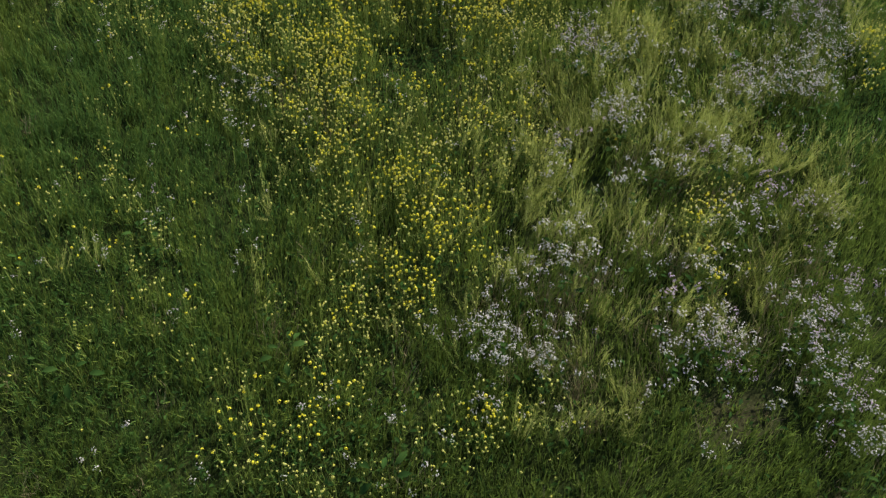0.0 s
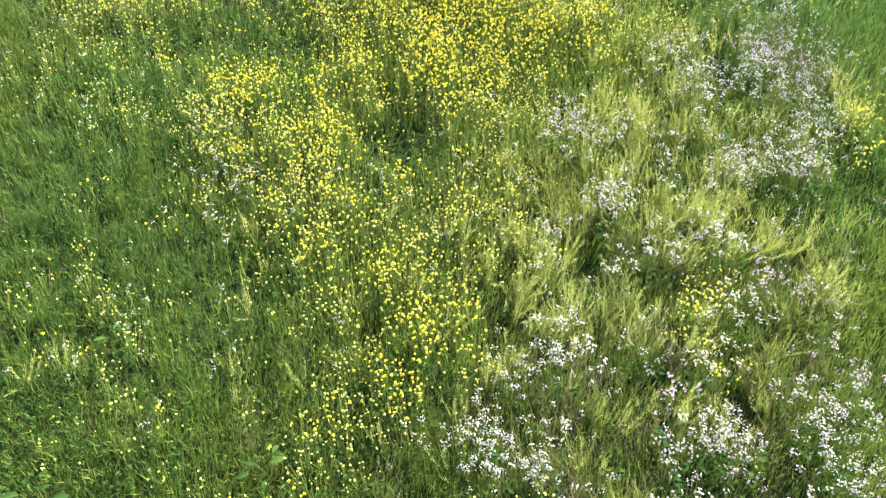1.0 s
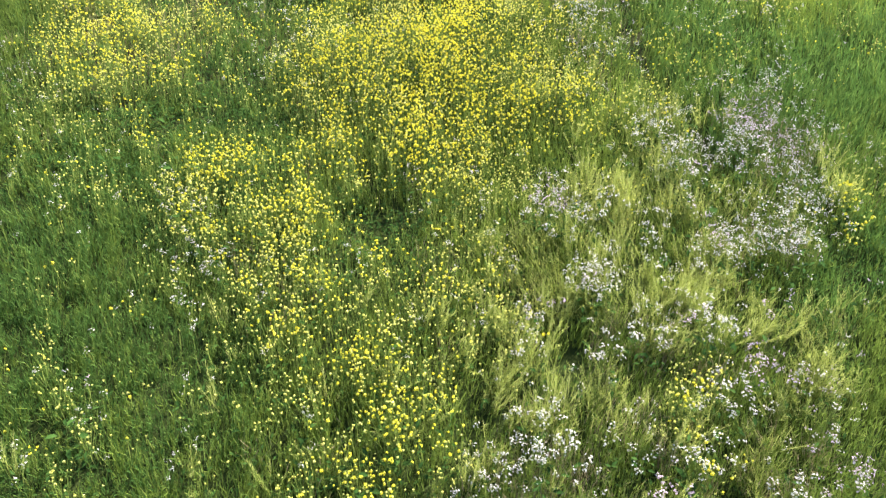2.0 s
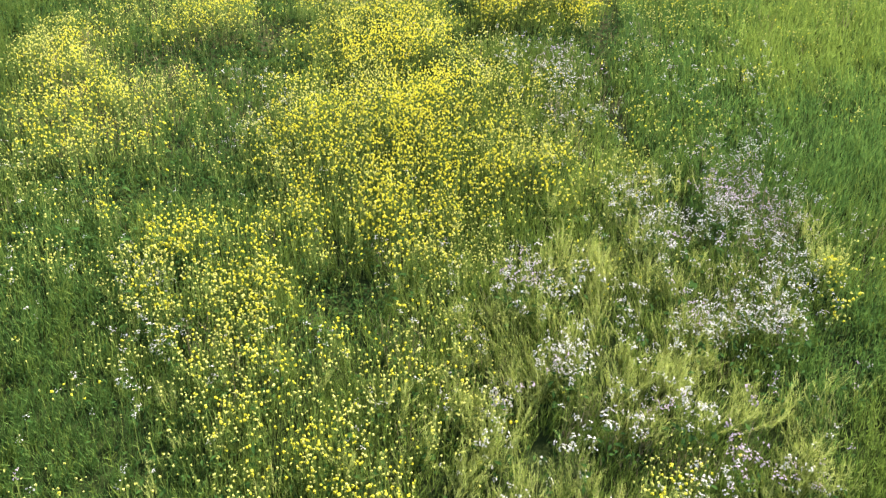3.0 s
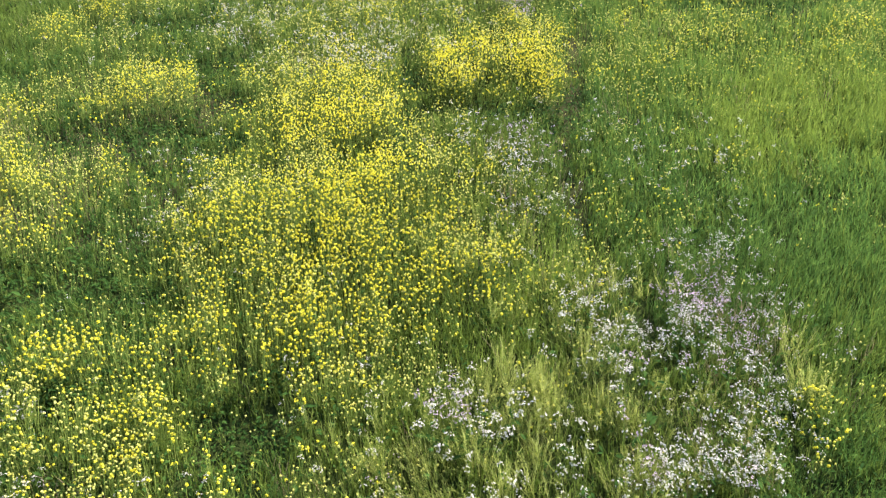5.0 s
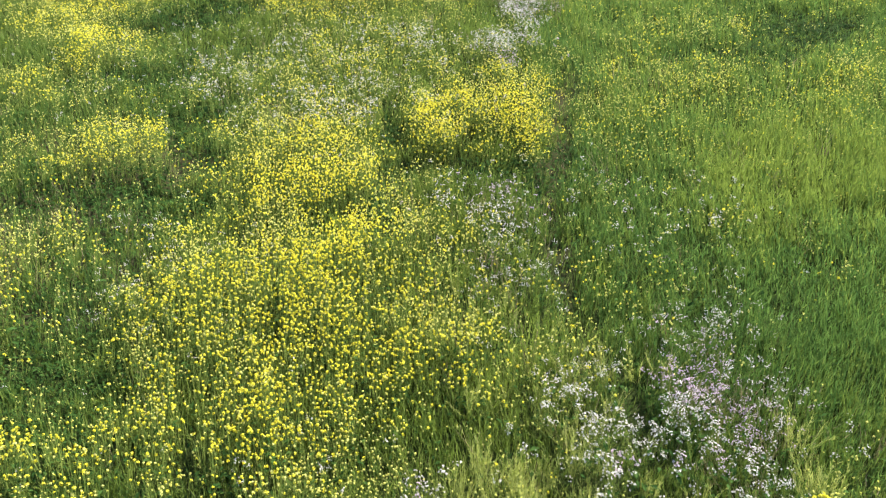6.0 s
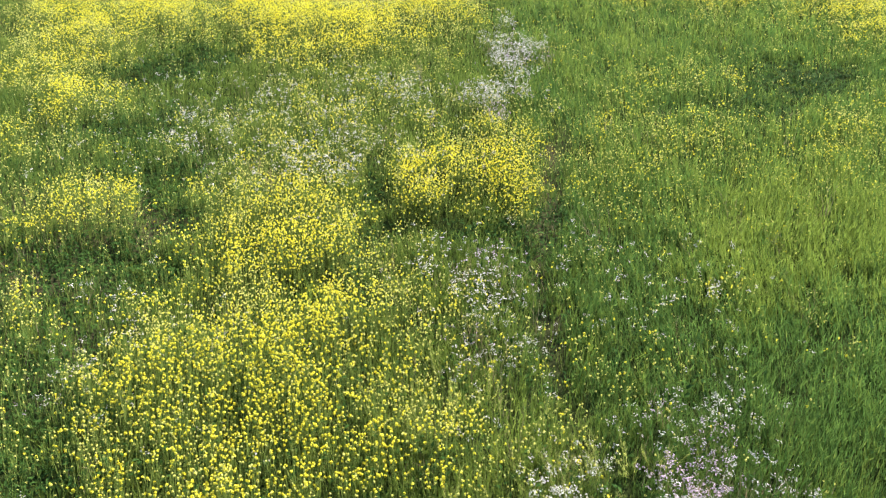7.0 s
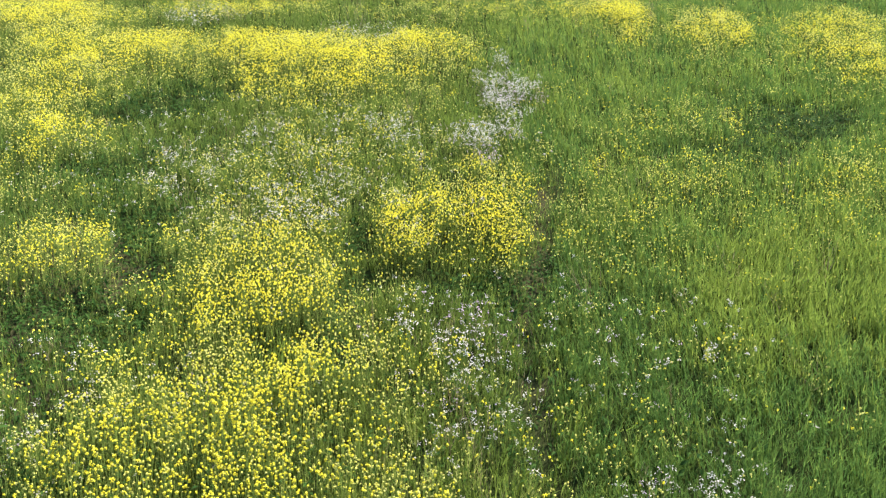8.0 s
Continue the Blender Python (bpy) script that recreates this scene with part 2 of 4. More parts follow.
bed("mustard", 0.55, 14.43, 1.68, 1.39, -71, 2.75)
bed("mustard", -0.43, 11.88, 1.91, 1.07, -4, 9)
bed("mustard", -5.16, 20.15, 4.33, 2.96, -49, 4.05)
bed("mustard", 7.42, 17.20, 4.06, 2.56, 55, 2)
bed("mustard", 4.28, 19.83, 4.13, 1.98, 81, 4)
bed("mustard", 1.58, 7.75, 1.53, 0.78, 82, 12.4)
bed("mustard", 0.69, 6.86, 0.96, 0.90, 33, 10)
bed("mustard", -1.12, 1.63, 0.59, 0.52, -27, 16)
bed("mustard", -0.66, 2.33, 0.48, 0.41, -8, 8)
bed("mustard", 0.56, 1.52, 0.53, 0.31, 4, 8)
bed("mustard", -2.10, 5.67, 0.32, 0.17, -7, 70)
bed("mustard", 5.11, 6.55, 0.60, 0.36, 49, 4)
bed("mustard", 5.28, 6.38, 0.48, 0.19, 60, 20)
bed("mustard", -1.56, 11.85, 1.45, 0.66, -3, 14)
bed("mustard", -0.40, 12.76, 1.01, 0.77, -15, 14)
bed("mustard", -0.13, 22.37, 3.01, 2.12, 1, 20)
bed("mustard", -2.51, 22.22, 2.14, 1.16, -74, 15)
bed("mustard", 4.39, 9.83, 1.80, 1.36, 43, 1.2)
bed("mustard", -2.22, 12.55, 1.88, 0.90, -5, 8)
bed("mustard", -0.12, 15.06, 2.00, 1.57, -10, 4)
bed("mustard", 1.89, 8.80, 1.30, 0.91, 89, 5)
bed("mustard", 1.94, 7.60, 1.27, 0.86, 79, 7)
# white wild radish
bed("radish", 2.42, 10.15, 1.04, 0.83, 83, 5)
bed("radish", 3.54, 10.37, 1.08, 0.91, 44, 2.5)
bed("radish", 4.59, 10.60, 1.71, 1.23, 54, 1.5)
bed("radish", -1.68, 15.71, 2.10, 1.46, -11, 6)
bed("radish", 0.90, 15.22, 1.55, 1.25, -82, 5)
bed("radish", 0.48, 2.17, 0.38, 0.22, 4, 16)
bed("radish", 2.10, 2.33, 0.40, 0.30, 20, 18)
bed("radish", 0.88, 2.35, 0.47, 0.34, 7, 12)
bed("radish", -0.53, 1.48, 0.52, 0.35, -0, 6)
bed("radish", 3.43, 1.71, 0.58, 0.21, 70, 33.8)
bed("radish", 4.48, 7.86, 0.82, 0.59, 38, 20)
bed("radish", 3.71, 5.88, 0.61, 0.34, 65, 20)
bed("radish", 2.70, 7.41, 0.39, 0.34, 50, 30)
bed("radish", 4.17, 7.35, 0.79, 0.47, 11, 20)
bed("radish", 2.50, 10.55, 0.93, 0.73, 82, 9)
bed("radish", -5.05, 7.85, 0.78, 0.39, -61, 14)
bed("radish", -3.4, 6.9, 1.37, 0.9, -12, 6)
bed("radish", -2.68, 3.54, 1.15, 0.83, -23, 3)
bed("radish", 4.11, 10.61, 1.01, 0.75, 58, 5)
bed("radish", 2.67, 10.05, 0.64, 0.4, 82, 18)
bed("radish", 5.03, 9.11, 0.34, 0.23, 27, 25)
bed("radish", 2.43, 9.26, 0.38, 0.35, 29, 14)
bed("radish", 1.01, 1.76, 0.65, 0.21, 2, 10.4)
bed("radish", 0.61, 2.44, 0.4, 0.28, 85, 17.3)
bed("radish", 3.86, 7.44, 0.76, 0.56, 47, 45)
bed("radish", 4.16, 6.6, 0.53, 0.38, 37, 45)
bed("radish", 3.6, 5.6, 0.41, 0.3, 33, 55)
bed("radish", 3.06, 6.68, 0.34, 0.2, 8, 50)
bed("radish", 2.66, 7.4, 0.35, 0.27, 62, 40)
bed("radish", 1.58, 5.91, 0.23, 0.16, 8, 60)
bed("radish", 1.92, 4.88, 0.21, 0.16, 65, 60)
bed("radish", 2.02, 4.2, 0.27, 0.22, 52, 60)
bed("radish", 2.61, 4.47, 0.22, 0.08, 3, 50)
bed("radish", 0.9, 3.32, 0.37, 0.24, 83, 26)
bed("radish", 0.68, 2.77, 0.19, 0.16, 78, 28.9)
bed("radish", 2.27, 2.6, 0.21, 0.15, 20, 52.5)
bed("radish", 3.36, 2.66, 0.35, 0.24, 30, 37.5)
bed("radish", 3.05, 3.91, 0.27, 0.19, 53, 40)
bed("radish", 2.11, 3.33, 0.15, 0.12, 34, 37.5)
bed("radish", -2.21, 5.43, 0.47, 0.16, -1, 13.8)
bed("radish", -2.53, 6.02, 0.37, 0.13, -1, 16.5)
bed("radish", 2.19, 2.43, 0.36, 0.27, 63, 67.5)
bed("radish", 3.38, 2.67, 0.48, 0.33, 47, 60)
bed("radish", 3.41, 1.91, 0.44, 0.24, 61, 82.5)
bed("radish", 0.37, 2.26, 0.27, 0.17, 3, 46.2)
bed("radish", 0.78, 2.15, 0.25, 0.21, 12, 43.3)
bed("radish", 0.65, 2.92, 0.54, 0.15, 88, 17.3)
bed("radish", 1.95, 4.3, 0.3, 0.26, 44, 70)
bed("radish", 2.59, 4.45, 0.2, 0.14, 14, 60)
bed("radish", 1.62, 6.05, 0.3, 0.25, 25, 100)
bed("radish", 1.92, 4.91, 0.18, 0.14, 16, 80)
bed("radish", 3.66, 5.55, 0.56, 0.39, 56, 55)
bed("radish", 2.96, 6.73, 0.36, 0.28, 31, 45)
bed("radish", 2.73, 5.81, 0.24, 0.18, 60, 40)
bed("radish", -1.68, 4.42, 0.1, 0.08, -16, 33)
bed("radish", -2.65, 4.54, 0.11, 0.07, -70, 33)
bed("radish", 1.15, 3.43, 0.37, 0.3, 71, 14.5)
bed("radish", 1.79, 3.22, 0.29, 0.15, 78, 18.8)
bed("radish", 2.15, 3.28, 0.16, 0.11, 15, 37.5)
bed("radish", 3.07, 4.12, 0.31, 0.24, 41, 40)
bed("radish", 3.61, 3.94, 0.29, 0.19, 18, 50)
bed("radish", 3.67, 3.44, 0.21, 0.12, 11, 45)
bed("radish", -2.3, 5.29, 0.36, 0.15, 0, 16.5)
bed("radish", -1.38, 2.34, 0.25, 0.09, -79, 14.5)
bed("radish", -2.47, 6.12, 0.26, 0.17, -5, 19.2)
bed("radish", -5.04, 6.87, 0.28, 0.2, -19, 60)
bed("radish", 1.29, 1.89, 0.44, 0.15, 3, 31.8)
bed("radish", 0.82, 2.16, 0.43, 0.4, 55, 23.1)
bed("radish", 2.93, 1.94, 0.29, 0.17, 64, 30)
bed("radish", 0.93, 4.47, 0.16, 0.1, 83, 60)
bed("radish", -2.3, 2.88, 1.79, 1.42, -28, 1.16)
bed("radish", -0.55, 1.85, 0.52, 0.26, 0, 5.2)
bed("radish", 2.62, 4.36, 2.57, 1.58, 70, 5)
bed("radish", 4.17, 7.45, 0.88, 0.63, 45, 70)
bed("radish", 4.19, 6.35, 0.41, 0.28, 34, 60)
bed("radish", 2.68, 7.39, 0.35, 0.28, 30, 55)
bed("radish", 3.09, 6.74, 0.29, 0.22, 51, 60)
bed("radish", 4.96, 6.97, 0.41, 0.25, 20, 40)
bed("radish", 2.22, 10.68, 0.96, 0.68, 10, 22)
bed("radish", -1.86, 9.02, 0.32, 0.26, -26, 22)
bed("radish", 4, 5.33, 0.42, 0.19, 64, 40)
bed("radish", 0.11, 5.77, 2.19, 1.44, -2, 3.5)
bed("radish", 3.95, 8.39, 0.37, 0.21, 8, 60)
bed("radish", 2.25, 10.78, 0.54, 0.41, 6, 30)
bed("radish", 2.77, 9.83, 0.47, 0.35, 77, 25)
bed("radish", 2.43, 9.07, 0.41, 0.38, 53, 18)
bed("radish", 0.3, 14.53, 0.92, 0.73, -7, 22)
bed("radish", -2.23, 14.48, 0.39, 0.24, -66, 50)
bed("radish", 1.15, 16.47, 0.62, 0.51, -86, 50)
bed("radish", 5.12, 9.14, 0.24, 0.17, 43, 50)
bed("radish", 5, 10.03, 1.36, 0.95, 51, 2.5)
bed("radish", 3.34, 19.74, 0.98, 0.47, 84, 260)
bed("radish", 3.77, 21.92, 0.51, 0.21, 84, 160)
bed("radish", 2.82, 16.82, 0.81, 0.53, 84, 200)
bed("radish", 3.37, 18.24, 0.42, 0.36, 67, 160)
bed("radish", 0.53, 17.45, 0.38, 0.29, -80, 120)
bed("radish", -0.16, 14.19, 0.87, 0.76, -35, 30)
bed("radish", -2.13, 9.94, 0.59, 0.38, -33, 25)
bed("radish", -1.91, 9.05, 0.5, 0.19, -57, 30)
bed("radish", 2.33, 8.99, 0.45, 0.43, 25, 14)
bed("radish", -6.07, 26.74, 1.14, 0.88, -23, 90)
bed("radish", -0.41, 24.98, 1.18, 1.01, -2, 60)
bed("radish", 4.92, 10.62, 1.39, 0.81, 11, 4)
bed("radish", -1.36, 15.69, 3.62, 2.67, -13, 22)
bed("radish", 2.55, 10.11, 1.13, 0.76, 85, 14)
bed("radish", -1.07, 9.61, 1.63, 1.13, -27, 8)
bed("radish", -5.56, 8.48, 0.85, 0.34, -63, 30)
bed("radish", 3.79, 7.94, 0.63, 0.37, 68, 25)
# seed-pod sprays
bed("feather", 1.03, 1.98, 0.67, 0.36, 4, 5)
bed("feather", 0.54, 3.48, 1.21, 0.26, 88, 5)
bed("feather", -2.26, 2.95, 1.16, 0.53, -4, 2)
bed("feather", -0.67, 4.14, 1.39, 0.93, -81, 2)
bed("feather", 0.45, 5.11, 1.52, 0.34, 89, 4)
bed("feather", 1.51, 8.61, 0.93, 0.78, 17, 3)
bed("feather", 0.99, 4.15, 0.75, 0.33, 85, 22)
bed("feather", 2.42, 6.66, 0.71, 0.57, 30, 20)
bed("feather", 1.67, 5.28, 0.63, 0.55, 35, 22)
bed("feather", 2.56, 4.9, 0.54, 0.37, 15, 22)
bed("feather", 3.95, 4.5, 0.45, 0.32, 33, 25)
bed("feather", 1.95, 2.94, 0.54, 0.22, 4, 18)
bed("feather", 1.25, 2.41, 0.37, 0.24, 7, 14)
bed("feather", 2.19, 3.77, 0.44, 0.31, 15, 12)
bed("feather", 3.09, 3.38, 0.51, 0.33, 61, 8)
bed("feather", 0.43, 2.9, 0.33, 0.19, 88, 14)
bed("feather", 4.85, 6.95, 0.36, 0.24, 51, 22)
bed("feather", 1.48, 4.08, 0.55, 0.32, 80, 12)
bed("feather", 3.48, 4.85, 0.38, 0.28, 29, 14)
bed("feather", 2.65, 6.02, 1.04, 0.67, 10, 10)
bed("feather", 1.91, 6.64, 0.53, 0.42, 72, 10)
bed("feather", 3.72, 8.17, 0.31, 0.23, 23, 10)
bed("feather", 2.68, 7.73, 0.75, 0.58, 73, 9)
bed("feather", 3.10, 7.35, 0.38, 0.29, 64, 9)
bed("feather", 2.86, 4.95, 0.77, 0.60, 33, 10)
bed("feather", 3.11, 6.02, 0.78, 0.60, 41, 9)
bed("feather", 3.96, 4.11, 0.71, 0.42, 55, 16)
bed("feather", 1.45, 5.04, 0.79, 0.51, 83, 10)
bed("feather", 1.14, 5.30, 0.55, 0.39, -88, 9)
bed("feather", 1.26, 1.95, 0.42, 0.24, 6, 16)
bed("feather", 1.96, 2.64, 0.45, 0.22, 6, 10)
# dark leafy growth; its leaf colour also stands in for shade beside tall plants
bed("dark", -1.8, 6.58, 0.4, 0.21, -11, 0.5)
bed("dark", 6.17, 8.95, 0.44, 0.27, 34, 0.3)
bed("dark", -3.8, 7.73, 0.74, 0.17, 0, 0.9)
bed("dark", -3.11, 11.62, 0.92, 0.21, -74, 0.4)
bed("dark", -4.33, 10.29, 0.99, 0.2, 1, 0.6)
bed("dark", -2.21, 10.89, 0.73, 0.25, -76, 0.6)
bed("dark", -5.51, 8.46, 0.6, 0.39, -48, 0.7)
bed("dark", -3.42, 7.19, 0.61, 0.17, 0, 0.6)
bed("dark", 6.43, 16.54, 0.89, 0.27, 4, 0.6)
bed("dark", 11, 18.62, 0.84, 0.45, 19, 0.7)
bed("dark", -3.81, 19.34, 0.91, 0.54, -6, 0.8)
bed("dark", -4.72, 18.11, 0.95, 0.31, 0, 0.7)
bed("dark", -2.21, 12.15, 0.42, 0.29, -23, 1.1)
bed("dark", -2.51, 10.99, 0.64, 0.33, -8, 1.2)
bed("dark", 0.73, 10.74, 0.31, 0.25, -14, 1.2)
bed("dark", 0.68, 10.26, 0.29, 0.14, -1, 0.9)
bed("dark", -2.33, 13.3, 0.6, 0.24, -2, 0.9)
bed("dark", 0.88, 13.11, 0.44, 0.25, -82, 0.8)
bed("dark", 0.86, 11.92, 0.27, 0.24, -26, 0.9)
bed("dark", 7.64, 16.54, 1.46, 0.43, 5, 0.4)
bed("dark", 9.53, 17.32, 1.02, 0.56, 18, 0.3)
bed("dark", 8.61, 20.02, 1.07, 0.7, 48, 0.4)
bed("dark", 2.01, 11.88, 0.46, 0.27, 2, 0.9)
bed("dark", 3.25, 12.11, 0.48, 0.41, 24, 0.8)
bed("dark", -3.89, 15.1, 0.88, 0.28, 0, 0.8)
bed("dark", -2.56, 9.92, 0.27, 0.16, -20, 0.8)
bed("dark", 7.17, 14.44, 0.71, 0.39, 14, 0.5)
bed("dark", 6.03, 18.72, 0.9, 0.49, 10, 0.6)
bed("dark", -0.28, 5.84, 0.44, 0.4, 1, 0.56)
bed("dark", -3.03, 10.85, 0.5, 0.36, -56, 1)
bed("dark", -0.25, 5.94, 0.39, 0.33, -63, 0.42)
bed("dark", 3.4, 12.15, 0.76, 0.46, 74, 0.6)
bed("dark", 0.67, 10.55, 0.4, 0.33, -74, 1.5)
bed("dark", -2.67, 11.08, 0.66, 0.42, -53, 1.4)
bed("dark", -2.24, 12.2, 0.38, 0.28, -33, 0.7)
bed("dark", -2.95, 11.16, 0.73, 0.46, -27, 1.5)
bed("dark", 1.01, 11.97, 0.25, 0.23, -63, 0.8)
bed("dark", 2.24, 11.8, 0.83, 0.27, 2, 0.7)
bed("dark", 1.07, 13.37, 0.53, 0.19, -84, 0.7)
bed("dark", 9.72, 17.74, 1.02, 0.59, 46, 0.6)
bed("dark", 7.61, 16.46, 0.83, 0.51, 19, 0.4)
bed("dark", 7.72, 18.12, 0.84, 0.54, 53, 0.4)
bed("dark", -4.49, 18.12, 1.07, 0.31, 1, 0.6)
bed("dark", -3.89, 15.1, 0.62, 0.39, -15, 0.5)
bed("dark", 9.41, 19.66, 0.91, 0.47, 58, 0.4)
bed("dark", 7.84, 14.67, 0.49, 0.25, 56, 0.5)
bed("dark", 4, 16.44, 0.56, 0.32, 78, 0.4)
bed("dark", 4.67, 11.88, 0.68, 0.5, 50, 0.3)
bed("dark", -2.93, 16.69, 0.9, 0.56, -9, 0.4)
bed("dark", -5.44, 7.87, 0.65, 0.27, -63, 0.6)
bed("dark", -4.36, 7.09, 0.54, 0.38, -29, 0.4)
bed("dark", -2.40, 11.53, 0.75, 0.42, -68, 0.6)
bed("dark", -3.20, 7.89, 0.80, 0.39, -6, 0.5)
bed("dark", -2.43, 12.99, 0.55, 0.38, -22, 0.6)
bed("dark", -2.82, 11.07, 0.85, 0.52, -20, 0.7)
bed("dark", -4.90, 18.72, 1.50, 0.64, -2, 0.7)
bed("dark", -4.32, 20.77, 1.26, 0.62, -2, 0.5)
bed("dark", -4.12, 15.51, 0.75, 0.45, -13, 0.5)
bed("dark", -4.43, 18.57, 1.99, 0.50, 62, 0.64)
bed("dark", -2.15, 14.04, 1.07, 0.35, 38, 0.56)
bed("dark", -2.42, 12.50, 0.82, 0.25, -70, 0.64)
bed("dark", -3.46, 11.18, 1.12, 0.53, -8, 0.64)
bed("dark", 0.70, 10.81, 0.65, 0.26, -83, 0.56)
bed("dark", 1.02, 13.97, 1.07, 0.21, -87, 0.64)
bed("dark", -4.62, 15.26, 0.99, 0.36, 29, 0.56)
bed("dark", -3.78, 19.15, 1.94, 0.52, 42, 0.48)
bed("dark", 9.89, 18.23, 1.39, 0.78, -5, 0.72)
bed("dark", 7.94, 16.93, 0.77, 0.51, 28, 0.48)
bed("dark", 6.23, 15.68, 0.55, 0.33, 13, 0.32)
bed("dark", -2.00, 7.65, 0.83, 0.51, -39, 0.55)
bed("dark", -2.44, 6.83, 1.08, 0.54, -7, 0.3)
bed("dark", -2.67, 8.78, 0.49, 0.30, -25, 0.4)
# low and sunken places
bed("hollow", 2.94, 2.12, 0.27, 0.17, 13, 0.7)
bed("hollow", 2.73, 3.17, 0.3, 0.16, 7, 0.5)
bed("hollow", 1.13, 2.73, 0.19, 0.15, 11, 0.4)
bed("hollow", 1.51, 3.95, 0.21, 0.18, 21, 0.8)
bed("hollow", 2.89, 3.03, 0.24, 0.14, 11, 0.7)
bed("hollow", 1.35, 3.02, 0.15, 0.12, 70, 0.6)
bed("hollow", 2.12, 2.92, 0.15, 0.11, 22, 0.5)
bed("hollow", -0.16, 6.16, 0.46, 0.15, -88, 0.5)
bed("hollow", -0.45, 2.76, 0.27, 0.19, -3, 0.5)
bed("hollow", 3.66, 13.61, 1.28, 0.12, 83, 0.9)
bed("hollow", 3.14, 9.33, 0.79, 0.08, 83, 0.8)
bed("hollow", 3.39, 11, 0.69, 0.1, 83, 0.6)
bed("hollow", -2.25, 3.97, 0.6, 0.45, -14, 0.35)
bed("hollow", 2.6, 2.02, 0.34, 0.25, 28, 1)
bed("hollow", -4.38, 5.4, 0.75, 0.49, -54, 0.3)
bed("hollow", 4.53, 5.21, 0.52, 0.22, 66, 0.5)
bed("hollow", 3.21, 9.45, 0.59, 0.14, 79, 0.8)
bed("hollow", 3.4, 6.98, 0.48, 0.15, 75, 0.7)
bed("hollow", -3.63, 7.65, 0.81, 0.32, -3, 0.4)
bed("hollow", 3.21, 9.5, 0.39, 0.12, 81, 0.8)
bed("hollow", 3.56, 13.46, 0.96, 0.09, 82, 1)
bed("hollow", 3.34, 7.44, 0.64, 0.11, 78, 0.6)
bed("hollow", 3.22, 9.38, 0.4, 0.08, 82, 0.8)
bed("hollow", -4.60, 6.48, 1.01, 0.68, -46, 0.45)
bed("hollow", -2.25, 4.15, 0.73, 0.55, -20, 0.3)
bed("hollow", -3.37, 7.98, 0.98, 0.57, -14, 0.5)
bed("hollow", -3.03, 11.06, 0.86, 0.51, -20, 0.7)
bed("hollow", 10.22, 18.41, 1.65, 0.93, 48, 0.6)
bed("hollow", 0.84, 13.44, 1.05, 0.31, -83, 0.6)
bed("hollow", 0.71, 10.68, 0.63, 0.30, -83, 0.5)
bed("hollow", 3.51, 7.65, 0.67, 0.19, 77, 0.7)
bed("hollow", 3.10, 6.90, 0.64, 0.20, 76, 0.7)
bed("hollow", 1.47, 11.93, 1.01, 0.27, 1, 0.5)
bed("hollow", -0.31, 5.94, 0.39, 0.31, -22, 0.5)
bed("hollow", 0.60, 10.61, 0.52, 0.27, -78, 0.6)
# the shade-dark lanes again: grass cut low and thin to deepen them
bed("hollow", -4.43, 18.57, 1.99, 0.50, 62, 0.56)
bed("hollow", -2.15, 14.04, 1.07, 0.35, 38, 0.49)
bed("hollow", -2.42, 12.50, 0.82, 0.25, -70, 0.56)
bed("hollow", -3.46, 11.18, 1.12, 0.53, -8, 0.56)
bed("hollow", 0.70, 10.81, 0.65, 0.26, -83, 0.49)
bed("hollow", 1.02, 13.97, 1.07, 0.21, -87, 0.56)
bed("hollow", -4.62, 15.26, 0.99, 0.36, 29, 0.49)
bed("hollow", -3.78, 19.15, 1.94, 0.52, 42, 0.42)
bed("hollow", 9.89, 18.23, 1.39, 0.78, -5, 0.63)
bed("hollow", 7.94, 16.93, 0.77, 0.51, 28, 0.42)
bed("hollow", 6.23, 15.68, 0.55, 0.33, 13, 0.28)
bed("hollow", -2.86, 3.11, 1.08, 0.55, -7, 0.3)
bed("hollow", -3.53, 4.14, 0.66, 0.37, -10, 0.25)
# ripening grass
bed("barley", 6.95, 11.83, 1.26, 0.73, 19, 0.9)
bed("barley", 6.74, 12.44, 0.94, 0.51, 13, 0.6)
bed("barley", 7.53, 11.59, 1, 0.6, 22, 0.6)
bed("barley", 7.02, 12.17, 1.26, 0.77, 21, 0.6)
bed("barley", 5.8, 20.89, 2.87, 1.87, 68, 0.3)
bed("barley", 5.83, 25.84, 2.77, 2.05, 22, 0.6)
bed("barley", 5.66, 14.81, 0.73, 0.53, 51, 0.15)
bed("barley", 0.7, 5.25, 2.13, 0.35, 88, 0.5)
bed("barley", -2.55, 2.92, 1.34, 1.03, -25, 0.3)
bed("barley", 1.43, 6.67, 1.05, 0.48, 86, 0.2)
bed("barley", 10, 21.94, 1.87, 1.21, 41, 0.3)
bed("barley", 7.40, 12.40, 2.53, 1.32, 57, 0.6)
bed("barley", 6.25, 10.60, 1.03, 0.69, 30, 0.4)
bed("barley", 7.41, 12.09, 1.47, 0.89, 35, 0.5)
bed("barley", 2.75, 7.87, 0.92, 0.49, 80, 0.35)
bed("barley", 2.85, 5.59, 1.38, 1.08, 46, 0.25)
bed("barley", 1.08, 4.33, 1.64, 0.48, 85, 0.3)
bed("barley", 2.12, 7.40, 1.33, 0.84, 78, 0.3)
